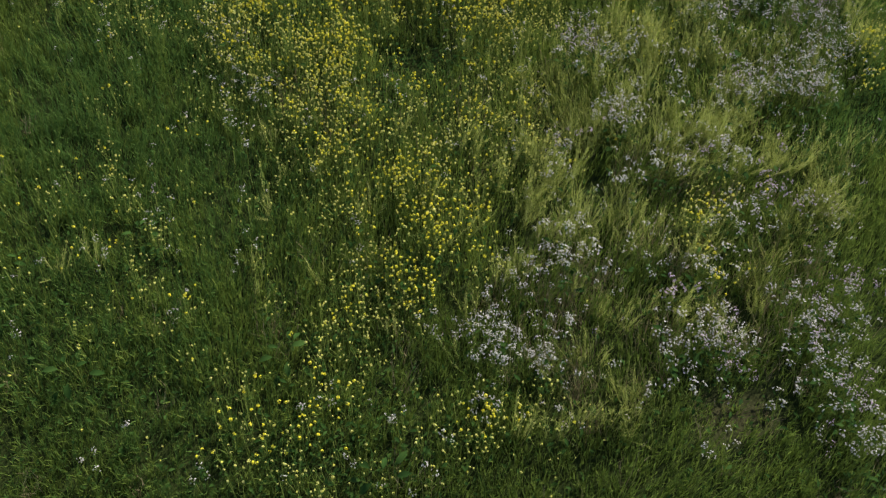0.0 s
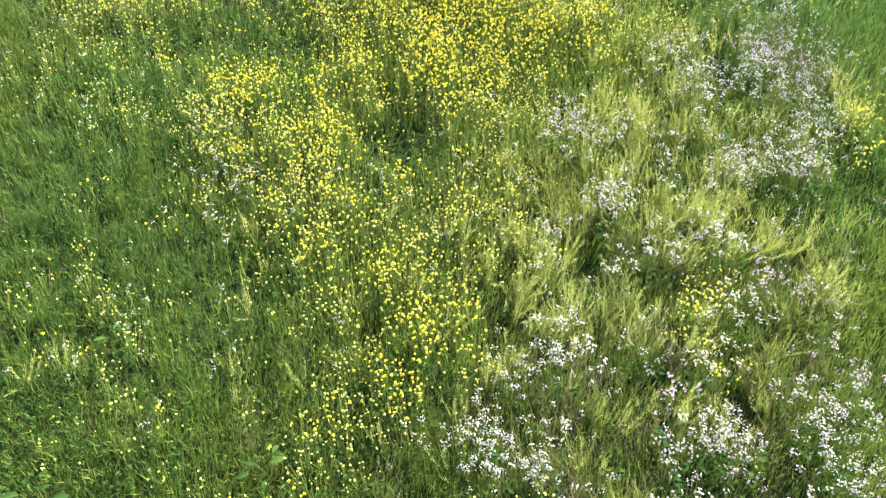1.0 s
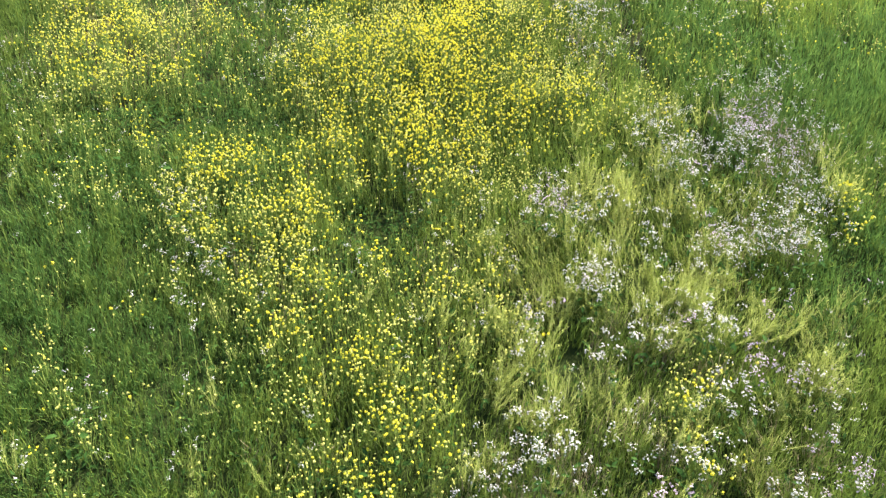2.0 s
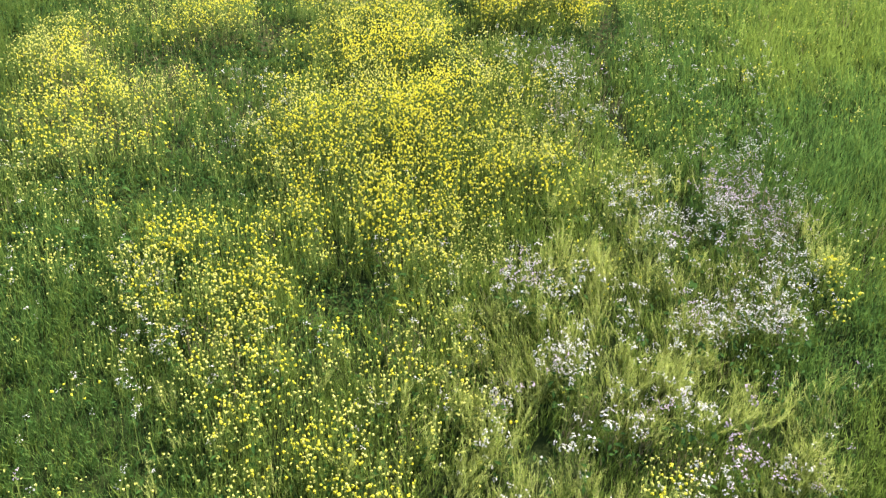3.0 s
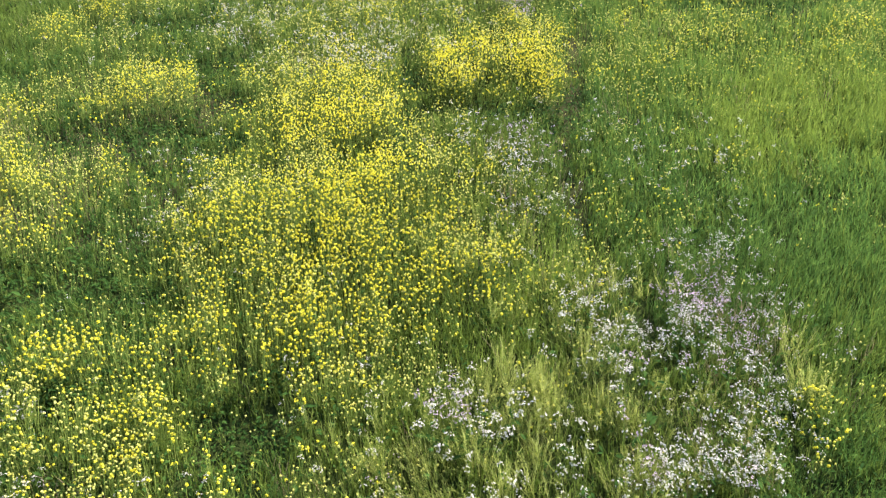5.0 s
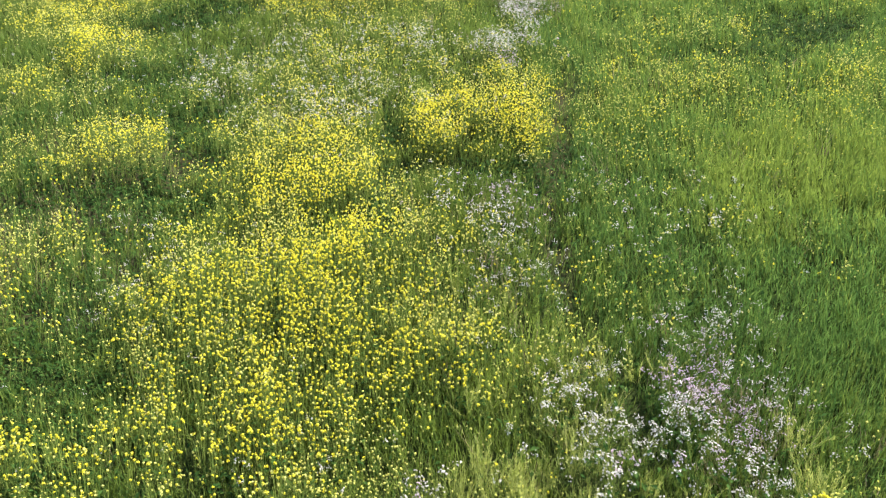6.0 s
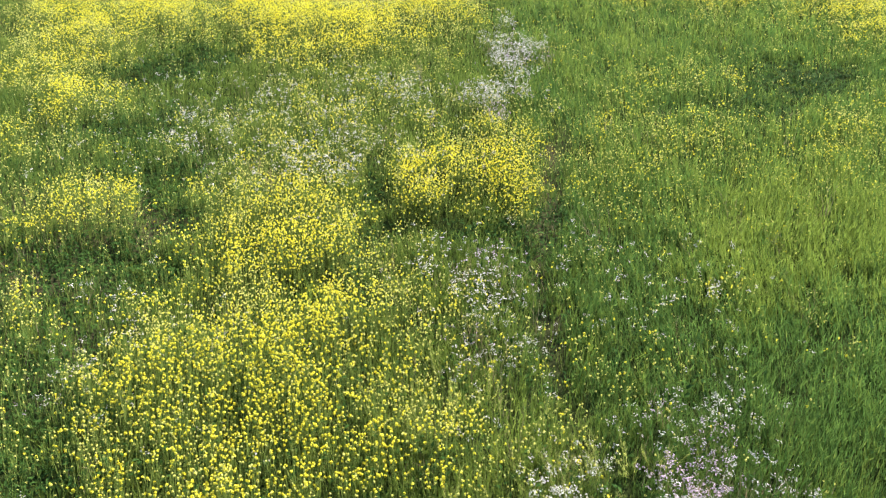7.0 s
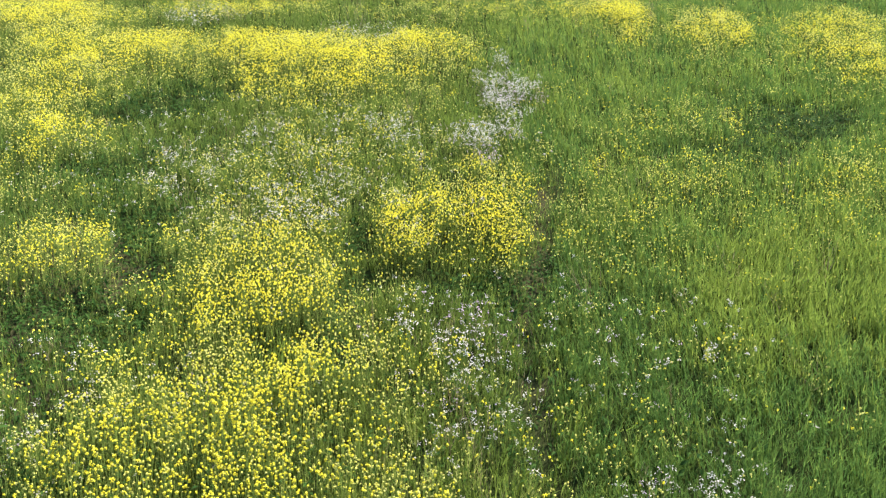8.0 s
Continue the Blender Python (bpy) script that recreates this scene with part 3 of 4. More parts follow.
# broad-leaved herbs
bed("leafy", 4.13, 10.7, 1.74, 1.35, 51, 14)
bed("leafy", -3.74, 6.92, 1.49, 1.11, -34, 18)
bed("leafy", -2.89, 8.94, 3.47, 0.82, -63, 14)
bed("leafy", -1.83, 9.09, 1.24, 0.77, -35, 25)
bed("leafy", -3.2, 3.12, 1.59, 1.09, -48, 8)
bed("leafy", -1.9, 6.88, 0.69, 0.43, -37, 40)
bed("leafy", -4.1, 8.94, 1.95, 1.12, -55, 30)
bed("leafy", -4.72, 7.76, 1.08, 0.74, -47, 25)
bed("leafy", -2.76, 12.9, 2.75, 1.58, -55, 34)
bed("leafy", -3.32, 15.43, 2.1, 1.37, -15, 25)
bed("leafy", -4.96, 11.44, 1.99, 1.26, -51, 20)
bed("leafy", 3.32, 12, 0.84, 0.61, 75, 40)
bed("leafy", -0.28, 5.84, 0.38, 0.36, -1, 25)
bed("leafy", -3.99, 6.71, 0.69, 0.49, -16, 40)
bed("leafy", -0.82, 1.84, 0.57, 0.26, 0, 35)
bed("leafy", 0.37, 1.87, 0.53, 0.22, 2, 40)
bed("leafy", -2.54, 2.04, 1.12, 0.59, -5, 30)
bed("leafy", -0.81, 2.58, 0.95, 0.76, -7, 20)
bed("leafy", -3.9, 7.65, 0.76, 0.41, -9, 40)
bed("leafy", 3.4, 12.15, 0.87, 0.55, 73, 60)
bed("leafy", -6.41, 12.8, 1.13, 0.73, -41, 40)
bed("leafy", -3.07, 10.86, 0.76, 0.49, -63, 30)
bed("leafy", 4.92, 5.62, 0.41, 0.23, 50, 20)
bed("leafy", 3.17, 12.1, 0.52, 0.42, 16, 70)
bed("leafy", 0.67, 10.55, 0.4, 0.33, -74, 60)
bed("leafy", 2.99, 11.7, 0.9, 0.52, 5, 60)
bed("leafy", -2.95, 11.16, 0.73, 0.46, -27, 50)
bed("leafy", -4.28, 14.87, 1.03, 0.63, -16, 30)
bed("leafy", 0.76, 10.59, 0.38, 0.32, -59, 60)
bed("leafy", 4.56, 5.10, 1.03, 0.42, 61, 22.5)
bed("leafy", 5.22, 6.23, 0.72, 0.32, 59, 20)
bed("leafy", -5.78, 12.55, 1.63, 1.12, -36, 50)
bed("leafy", -3.06, 11.60, 1.22, 0.71, -68, 50)
bed("leafy", -3.87, 7.56, 0.77, 0.40, -9, 50)
bed("leafy", -4.05, 7.21, 0.88, 0.61, -19, 30)
bed("leafy", -2.03, 7.72, 0.96, 0.55, -48, 60)
bed("leafy", -2.50, 6.83, 1.30, 0.87, -24, 45)
bed("leafy", -1.43, 5.49, 1.03, 0.57, -8, 30)
bed("leafy", -2.75, 8.95, 0.84, 0.43, -53, 40)
bed("leafy", -0.77, 1.43, 1.12, 0.35, 2, 50)
# bare earth
bed("bare", 2.56, 1.97, 0.31, 0.21, 62, 0.5)
bed("bare", 1.33, 2.66, 0.29, 0.13, 4, 0.4)
bed("bare", 3.48, 13.35, 0.84, 0.07, 83, 0.8)
bed("bare", -3.77, 9.89, 1.57, 1.07, -35, 0.6)
bed("bare", -4.43, 12.65, 1.82, 1.20, -17, 0.45)
bed("bare", -5.04, 9.66, 1.53, 0.84, -53, 0.45)
bed("bare", -3.36, 12.65, 1.31, 0.79, -16, 0.45)
# dry stalks
bed("straw", 2.33, 2.84, 1.52, 0.43, 2, 0.5)
bed("straw", 1.54, 3.72, 0.76, 0.46, 6, 0.45)
bed("straw", 3.62, 6.07, 1.16, 0.7, 63, 0.3)
bed("straw", 1.31, 2.51, 0.38, 0.25, 7, 0.6)
bed("straw", 1.07, 1.93, 0.36, 0.26, 10, 0.7)
bed("straw", 3.45, 12.32, 0.41, 0.12, 82, 0.9)
bed("straw", 2.52, 3.85, 0.41, 0.3, 61, 0.4)
bed("straw", 1.64, 3.19, 1.49, 1.2, 63, 0.12)
bed("straw", -4.23, 10.03, 1.49, 1.03, -42, 1)
bed("straw", 4.23, 7.45, 0.79, 0.53, 54, 0.5)
bed("straw", -3.53, 11.31, 1.01, 0.59, -16, 0.35)
bed("straw", -4.91, 10.29, 1.47, 0.82, -55, 0.3)
bed("straw", 1.27, 1.94, 0.47, 0.24, 5, 0.4)
# fresh green lawn
bed("lawn", -3.2, 3.12, 1.59, 1.09, -48, 0.6)
bed("lawn", -3, 5.41, 1.89, 0.92, -57, 0.5)
bed("lawn", -2.89, 8.94, 3.47, 0.82, -63, 0.45)
bed("lawn", -1.98, 9.17, 1.27, 0.78, -36, 0.6)
bed("lawn", 6.05, 9.35, 1.19, 0.68, 49, 0.8)
bed("lawn", 6.19, 9.29, 1.28, 0.68, 56, 0.5)
bed("lawn", -1.9, 6.88, 0.69, 0.43, -37, 0.8)
bed("lawn", -4.6, 10.14, 3.35, 1.39, -63, 0.75)
bed("lawn", -4.12, 14.54, 3.38, 1.77, -54, 0.6)
bed("lawn", -3.51, 6.53, 0.87, 0.57, -35, 0.5)
bed("lawn", -2.25, 3.97, 0.77, 0.58, -14, 1)
bed("lawn", -4.33, 5.26, 1.16, 0.6, -63, 0.8)
bed("lawn", -2.32, 4.25, 0.61, 0.29, -7, 0.8)
bed("lawn", -3.67, 7.76, 0.89, 0.38, -4, 0.5)
bed("lawn", -0.27, 5.53, 0.37, 0.34, 0, 0.6)
bed("lawn", 4.53, 5.21, 0.52, 0.22, 66, 0.8)
bed("lawn", 4.56, 5.10, 1.03, 0.42, 61, 0.8)
bed("lawn", 4.77, 5.39, 1.05, 0.34, 66, 0.7)
bed("lawn", 4.90, 5.60, 0.75, 0.40, 54, 0.7)
bed("lawn", -2.85, 3.29, 1.55, 1.15, -44, 0.55)
bed("lawn", -2.44, 1.83, 1.25, 0.93, -17, 0.5)
# lilac blooms among the white
bed("lilac", 4.17, 7.46, 0.92, 0.64, 50, 0.4)
bed("lilac", 3.78, 5.21, 0.55, 0.39, 40, 0.4)
bed("lilac", 3.83, 7.33, 0.83, 0.52, 63, 0.45)
bed("lilac", 3.12, 4.15, 0.23, 0.17, 31, 0.7)
bed("lilac", 0.93, 4.51, 0.14, 0.13, 56, 0.8)
bed("lilac", 2.11, 3.33, 0.12, 0.1, 31, 0.6)
bed("lilac", 2.73, 5.82, 0.37, 0.24, 69, 0.7)
bed("lilac", 2.15, 3.28, 0.21, 0.17, 24, 0.8)
bed("lilac", 2.41, 3.84, 0.41, 0.3, 62, 0.5)
bed("lilac", 3.07, 4.13, 0.38, 0.29, 45, 0.7)
bed("lilac", 3.67, 3.44, 0.23, 0.16, 29, 0.6)
bed("lilac", 0.93, 4.47, 0.18, 0.14, 79, 0.8)
bed("lilac", 1.03, 1.89, 0.27, 0.13, 3, 0.5)
bed("lilac", 4.11, 7.25, 0.79, 0.56, 46, 0.6)
bed("lilac", -1.83, 8.89, 0.43, 0.34, -49, 0.4)

# ---- fields over the plan ----
def lattice(i, j, seed):
    h = (i.astype(np.int64) * 374761393 + j.astype(np.int64) * 668265263 + seed * 974634777) & 0xFFFFFFFF
    h = ((h ^ (h >> 13)) * 1274126177) & 0xFFFFFFFF
    return ((h ^ (h >> 16)) & 0xFFFF) / 65535.0


def ripple(x, y, size, seed):
    """Smooth noise between 0 and 1 with bumps of that size in metres."""
    u, v = x / size, y / size
    i, j = np.floor(u), np.floor(v)
    a, b = u - i, v - j
    a, b = a * a * (3 - 2 * a), b * b * (3 - 2 * b)
    return (lattice(i, j, seed) * (1 - a) + lattice(i + 1, j, seed) * a) * (1 - b) + (lattice(i, j + 1, seed) * (1 - a) + lattice(i + 1, j + 1, seed) * a) * b


def field(kind, x, y, edge=2.0):
    """The strength of all beds of a kind at places of the plan, with ragged edges."""
    wx = x + 0.5 * (ripple(x, y, 0.4, 11) - 0.5) + 0.8 * (ripple(x, y, 1.1, 12) - 0.5) * np.minimum(1, y / 12)
    wy = y + 0.5 * (ripple(x, y, 0.4, 13) - 0.5) + 0.8 * (ripple(x, y, 1.1, 14) - 0.5) * np.minimum(1, y / 12)
    total = np.zeros_like(x)
    for cx, cy, long, short, c, s, strength in PLAN.get(kind, ()):
        dx, dy = wx - cx, wy - cy
        r2 = ((dx * c + dy * s) / long) ** 2 + ((dy * c - dx * s) / short) ** 2
        total += strength * np.exp(-0.9 * r2 ** edge)
    return total


Y_NEAR, Y_FAR = 0.0, 31.0


def spread(rng, per_m2, y0=Y_NEAR, y1=Y_FAR):
    """Random places in the wedge of meadow round the path between two lines across it."""
    wide = 23.0
    n = int(per_m2 * (y1 - y0) * 2 * wide)
    x, y = rng.uniform(-wide + 3, wide + 3, n), rng.uniform(y0, y1, n)
    keep = (x > -4.8 - 0.41 * np.maximum(y - 4, 0)) & (x < 4.5 + 0.53 * np.maximum(y - 2, 0))
    return x[keep], y[keep]


def lie(x, y):
    """Height of the soil: nearly level, with low humps."""
    return 0.05 * (ripple(x, y, 2.3, 3) - 0.5) + 0.02 * (ripple(x, y, 0.6, 4) - 0.5)


def track(x, y):
    """How bare the narrow trodden line through the meadow is."""
    middle = 3.2 + 0.2 * np.maximum(0, y - 11.3) + 0.12 * (ripple(x, y, 0.9, 22) - 0.5)
    bare = np.clip(1.8 * ripple(0 * x, y, 1.1, 21) - 0.1, 0.65, 1)
    return np.exp(-((x - middle) / (0.10 + 0.09 / (1 + np.exp(-(y - 11.5) / 0.4)))) ** 2) * np.exp(-((y - 12.2) / 3.6) ** 6) * bare


def lushness(x, y):
    """The stand of lush grass beyond the trodden line."""
    side = x - 3.35 + 0.7 * (ripple(x, y, 1.5, 23) - 0.5)
    return 0.85 / (1 + np.exp(-side / 0.3)) / (1 + np.exp(-(y - 7.0) / 0.4))


# ---- mesh tools ----
def mesh_object(name, parts, parent=None):
    """One mesh object from (vertices, triangles, material) lists."""
    mesh = bpy.data.meshes.new(name)
    verts, faces, mats, base = [], [], [], 0
    for v, f, m in parts:
        if m.name not in [k.name for k in mesh.materials]:
            mesh.materials.append(m)
        verts.append(v)
        faces.append(f + base)
        mats.append(np.full(len(f), [k.name for k in mesh.materials].index(m.name), dtype=np.int32))
        base += len(v)
    v, f, k = np.concatenate(verts), np.concatenate(faces), np.concatenate(mats)
    mesh.vertices.add(len(v))
    mesh.vertices.foreach_set("co", v.astype(np.float32).ravel())
    mesh.loops.add(len(f) * 3)
    mesh.loops.foreach_set("vertex_index", f.astype(np.int32).ravel())
    mesh.polygons.add(len(f))
    mesh.polygons.foreach_set("loop_start", np.arange(0, len(f) * 3, 3, dtype=np.int32))
    mesh.polygons.foreach_set("material_index", k)
    mesh.update(calc_edges=True)
    ob = new(name, mesh)
    if parent:
        ob.parent = parent
    return ob


def turns(yaw, tilt, way):
    """Rotation matrices: turned by yaw about the upright, then tilted towards the direction way."""
    cy, sy, ct, st, cw, sw = np.cos(yaw - way), np.sin(yaw - way), np.cos(tilt), np.sin(tilt), np.cos(way), np.sin(way)
    n = len(cy)
    a, b, c = np.zeros((n, 3, 3)), np.zeros((n, 3, 3)), np.zeros((n, 3, 3))
    a[:, 0, 0], a[:, 0, 1], a[:, 1, 0], a[:, 1, 1], a[:, 2, 2] = cy, -sy, sy, cy, 1
    b[:, 0, 0], b[:, 0, 2], b[:, 2, 0], b[:, 2, 2], b[:, 1, 1] = ct, st, -st, ct, 1
    c[:, 0, 0], c[:, 0, 1], c[:, 1, 0], c[:, 1, 1], c[:, 2, 2] = cw, -sw, sw, cw, 1
    return c @ b @ a


def stamp(shape, at, turn, size):
    """Copies of a small shape (vertices, triangles) at many places, as one set of vertices and triangles."""
    v, f = shape
    n = len(at)
    out = np.einsum("nij,vj->nvi", turn, v) * np.asarray(size).reshape(n, 1, 1) + at[:, None, :]
    tri = f[None] + (np.arange(n) * len(v))[:, None, None]
    return out.reshape(-1, 3), tri.reshape(-1, 3)


def join(pieces):
    """Several small shapes as one."""
    vs, fs, base = [], [], 0
    for v, f in pieces:
        vs.append(v)
        fs.append(f + base)
        base += len(v)
    return np.concatenate(vs), np.concatenate(fs)


def blades(rng, x, y, z, height, width, lean, way, steps=2):
    """Tapering, bending strips from the ground up."""
    n = len(x)
    face = rng.uniform(0, 2 * np.pi, n)
    px, py = np.cos(face), np.sin(face)
    rows = []
    for k in range(steps + 1):
        s = k / (steps + 1)
        w = width * (1 - 0.55 * s)
        off = lean * height * s ** 1.6
        cx, cy, cz = x + np.cos(way) * off, y + np.sin(way) * off, z + height * s * np.sqrt(np.maximum(0.15, 1 - (lean * s) ** 2 * 0.6))
        rows.append(np.stack([cx - px * w / 2, cy - py * w / 2, cz], 1))
        rows.append(np.stack([cx + px * w / 2, cy + py * w / 2, cz], 1))
    off = lean * height
    rows.append(np.stack([x + np.cos(way) * off, y + np.sin(way) * off, z + height * np.sqrt(np.maximum(0.15, 1 - lean ** 2 * 0.6))], 1))
    v = np.stack(rows, 1)
    tri = []
    for k in range(steps):
        tri += [(2 * k, 2 * k + 1, 2 * k + 3), (2 * k, 2 * k + 3, 2 * k + 2)]
    tri.append((2 * steps, 2 * steps + 1, 2 * steps + 2))
    f = np.array(tri)[None] + (np.arange(n) * (2 * steps + 3))[:, None, None]
    return v.reshape(-1, 3), f.reshape(-1, 3)


def rods(a, b, r0, r1):
    """Thin three-sided tapering rods from a to b."""
    n = len(a)
    d = b - a
    d = d / np.maximum(1e-6, np.linalg.norm(d, axis=1, keepdims=True))
    u = np.cross(d, np.array([0.31, 0.95, 0.05]))
    u /= np.maximum(1e-6, np.linalg.norm(u, axis=1, keepdims=True))
    w = np.cross(d, u)
    rows = []
    for p, r in ((a, r0), (b, r1)):
        for k in range(3):
            g = 2 * np.pi * k / 3
            rows.append(p + (u * np.cos(g) + w * np.sin(g)) * np.reshape(r, (-1, 1)))
    v = np.stack(rows, 1)
    tri = np.array([(0, 1, 4), (0, 4, 3), (1, 2, 5), (1, 5, 4), (2, 0, 3), (2, 3, 5), (3, 4, 5)])
    f = tri[None] + (np.arange(n) * 6)[:, None, None]
    return v.reshape(-1, 3), f.reshape(-1, 3)


def slivers(a, b, width):
    """Thin flat pods from a to b, widest in the middle, each facing its own way."""
    d = b - a
    u = np.cross(d, np.roll(d, 1, axis=1) + np.array([0.02, 0.01, 0.03]))
    u *= np.reshape(width, (-1, 1)) / np.maximum(1e-6, np.linalg.norm(u, axis=1, keepdims=True))
    v = np.stack([a, a + d * 0.45 + u, b, a + d * 0.45 - u], 1)
    f = np.array([(0, 1, 2), (0, 2, 3)])[None] + (np.arange(len(a)) * 4)[:, None, None]
    return v.reshape(-1, 3), f.reshape(-1, 3)


def thing(name, label, category, kind="", group=""):
    return tagged(new(name), label, category, group, kind)


# ---- ground: one sheet to the horizon ----
def ground_sheet():
    near = np.arange(-15, 21.01, 0.3)
    xs = np.concatenate([[-3000, -900, -300, -120, -60, -30], near, [36, 66, 120, 300, 900, 3000]])
    near = np.arange(-2, 33.01, 0.3)
    ys = np.concatenate([[-3000, -900, -300, -100, -40, -12], near, [45, 70, 120, 300, 900, 3000]])
    gx, gy = np.meshgrid(xs, ys)
    v = np.stack([gx.ravel(), gy.ravel(), lie(gx.ravel(), gy.ravel())], 1)
    i, j = np.meshgrid(np.arange(len(xs) - 1), np.arange(len(ys) - 1))
    a = (j * len(xs) + i).ravel()
    f = np.concatenate([np.stack([a, a + 1, a + len(xs) + 1], 1), np.stack([a, a + len(xs) + 1, a + len(xs)], 1)])
    sheet = mesh_object("ground", [(v, f, SOIL)])
    worn = np.minimum(1, field("bare", v[:, 0], v[:, 1]) + track(v[:, 0], v[:, 1]))
    sheet.data.attributes.new("bare", "FLOAT", "POINT").data.foreach_set("value", worn.astype(np.float32))
    return tagged(sheet, "brown soil of the meadow with green moss and litter", "ground", kind="structure")


ground_sheet()


# ---- grass ----
def grass_height(x, y):
    low = 0.15 + 0.12 * ripple(x, y, 0.45, 31) + 0.08 * ripple(x, y, 2.1, 32)
    low += 0.10 * lushness(x, y) + 0.05 * np.minimum(1, y / 12)
    low *= (1 - 0.7 * np.minimum(1, field("hollow", x, y))) * (1 - 0.5 * np.minimum(1, field("dark", x, y)))
    return low * (1 - 0.8 * track(x, y))


def grass(rng, per_m2, y0, y1, width, material, chance, tall, lean, wind=1.5, tuft=9):
    """Tufts of shoots; each shoot is a thin stem with short leaves set along it up to the top."""
    leaves = 2 if y0 < 14 else 1
    x, y = spread(rng, per_m2 / tuft / (leaves + 1), y0, y1)
    keep = rng.random(len(x)) < chance(x, y) * (1 - 0.9 * track(x, y)) * (1 - 0.85 * np.minimum(1, field("bare", x, y))) * (1 - 0.4 * np.minimum(1, field("hollow", x, y))) * (1 - 0.45 * np.minimum(1, field("dark", x, y))) * (1 - 0.58 * np.minimum(1, field("feather", x, y) / 14)) * (1 - 0.3 * np.minimum(1, field("mustard", x, y) / 80))
    x, y = x[keep], y[keep]
    per = rng.integers(tuft // 2, tuft * 3 // 2, len(x))
    who = np.repeat(np.arange(len(x)), per)
    n = len(who)
    fan, off = rng.uniform(0, 6.28, n), np.abs(rng.normal(0, 1, n)) * np.where(rng.random(n) < 0.45, 0.13, 0.04) * np.sqrt(width / 0.008)
    grow = rng.uniform(0.6, 1.25, len(x))
    x, y = x[who] + np.cos(fan) * off, y[who] + np.sin(fan) * off
    h = grass_height(x, y) * tall * grow[who] * rng.uniform(0.7, 1.15, n)
    sway = wind + 1.4 * (ripple(x, y, 1.1, 41) - 0.5) + 0.09 * np.clip(x - 0.5, -4, 6)
    way = np.arctan2(1.9 * np.sin(sway) + np.sin(fan), 1.9 * np.cos(sway) + np.cos(fan))
    bend = np.clip(lean * rng.uniform(0.4, 1.5, n), 0, 0.95)
    z = lie(x, y) - 0.01
    stems = blades(rng, x, y, z, h, width * rng.uniform(0.7, 1.2, n), bend, way, 1)
    w = np.repeat(np.arange(n), leaves)
    m = len(w)
    s = np.tile(np.linspace(0.8, 0.35, leaves), n) + rng.uniform(-0.1, 0.1, m)
    off = bend[w] * h[w] * np.abs(s) ** 1.6
    lx, ly, lz = x[w] + np.cos(way[w]) * off, y[w] + np.sin(way[w]) * off, z[w] + h[w] * s * 0.95
    long = rng.uniform(0.055, 0.12, m) * np.sqrt(width / 0.0075) * tall
    turn = np.where(rng.random(m) < 0.5, rng.uniform(0, 6.28, m), way[w] + rng.normal(0, 1.2, m))
    sides = blades(rng, lx, ly, lz, long, width * rng.uniform(0.7, 1.35, m), rng.uniform(0.1, 0.7, m), turn, 0)
    return (*join([stems, sides]), material)


RNG = np.random.default_rng(7)
barley = lambda x, y: np.minimum(1, field("barley", x, y, 1.6) + 0.12 * lushness(x, y) / (1 + np.exp(-(y - 14.0))) + 0.3 * np.minimum(1, field("mustard", x, y) / 60))
lush = lambda x, y: np.minimum(1, lushness(x, y) + field("lawn", x, y, 1.2)) * (1 - 0.85 * barley(x, y))
plain = lambda x, y: (1 - 0.9 * lush(x, y)) * (1 - 0.8 * barley(x, y))
BANDS = ((0.0, 5.0, 4300, 0.0072), (5.0, 8.5, 3400, 0.0082), (8.5, 14.0, 1800, 0.0105), (14.0, 21.0, 850, 0.0135), (21.0, 31.0, 330, 0.02))


def margin(rng):
    """Thin coarse grass that carries the meadow on beyond its flowers."""
    n = 8000
    x, y = rng.uniform(-15, 19, n), rng.uniform(-5, 24, n)
    out = np.maximum(np.maximum(-4.6 - 0.41 * np.maximum(y - 4, 0) - x, x - 4.3 - 0.53 * np.maximum(y - 2, 0)), 0.2 - y)
    keep = (out > 0) & (rng.random(n) < np.exp(-out / 4.5))
    x, y = x[keep], y[keep]
    who = np.repeat(np.arange(len(x)), 9)
    m = len(who)
    x, y = x[who] + rng.normal(0, 0.08, m), y[who] + rng.normal(0, 0.08, m)
    far = blades(rng, x, y, lie(x, y) - 0.01, rng.uniform(0.15, 0.36, m), np.full(m, 0.03), rng.uniform(0.1, 0.5, m), rng.uniform(0, 6.28, m), 1)
    n = 78000
    x, y = rng.uniform(-14, 17, n), rng.uniform(-5, 22, n)
    out = np.maximum(np.maximum(-4.6 - 0.41 * np.maximum(y - 4, 0) - x, x - 4.3 - 0.53 * np.maximum(y - 2, 0)), 0.2 - y)
    keep = (out > -0.2) & (rng.random(n) < np.exp(-np.maximum(out, 0) / 1.3))
    x, y = x[keep], y[keep]
    who = np.repeat(np.arange(len(x)), 6)
    m = len(who)
    x, y = x[who] + rng.normal(0, 0.06, m), y[who] + rng.normal(0, 0.06, m)
    edge = blades(rng, x, y, lie(x, y) - 0.01, rng.uniform(0.12, 0.32, m), np.full(m, 0.02), rng.uniform(0.2, 0.8, m), rng.uniform(0, 3.1, m), 0)
    return (*join([far, edge]), GRASS)


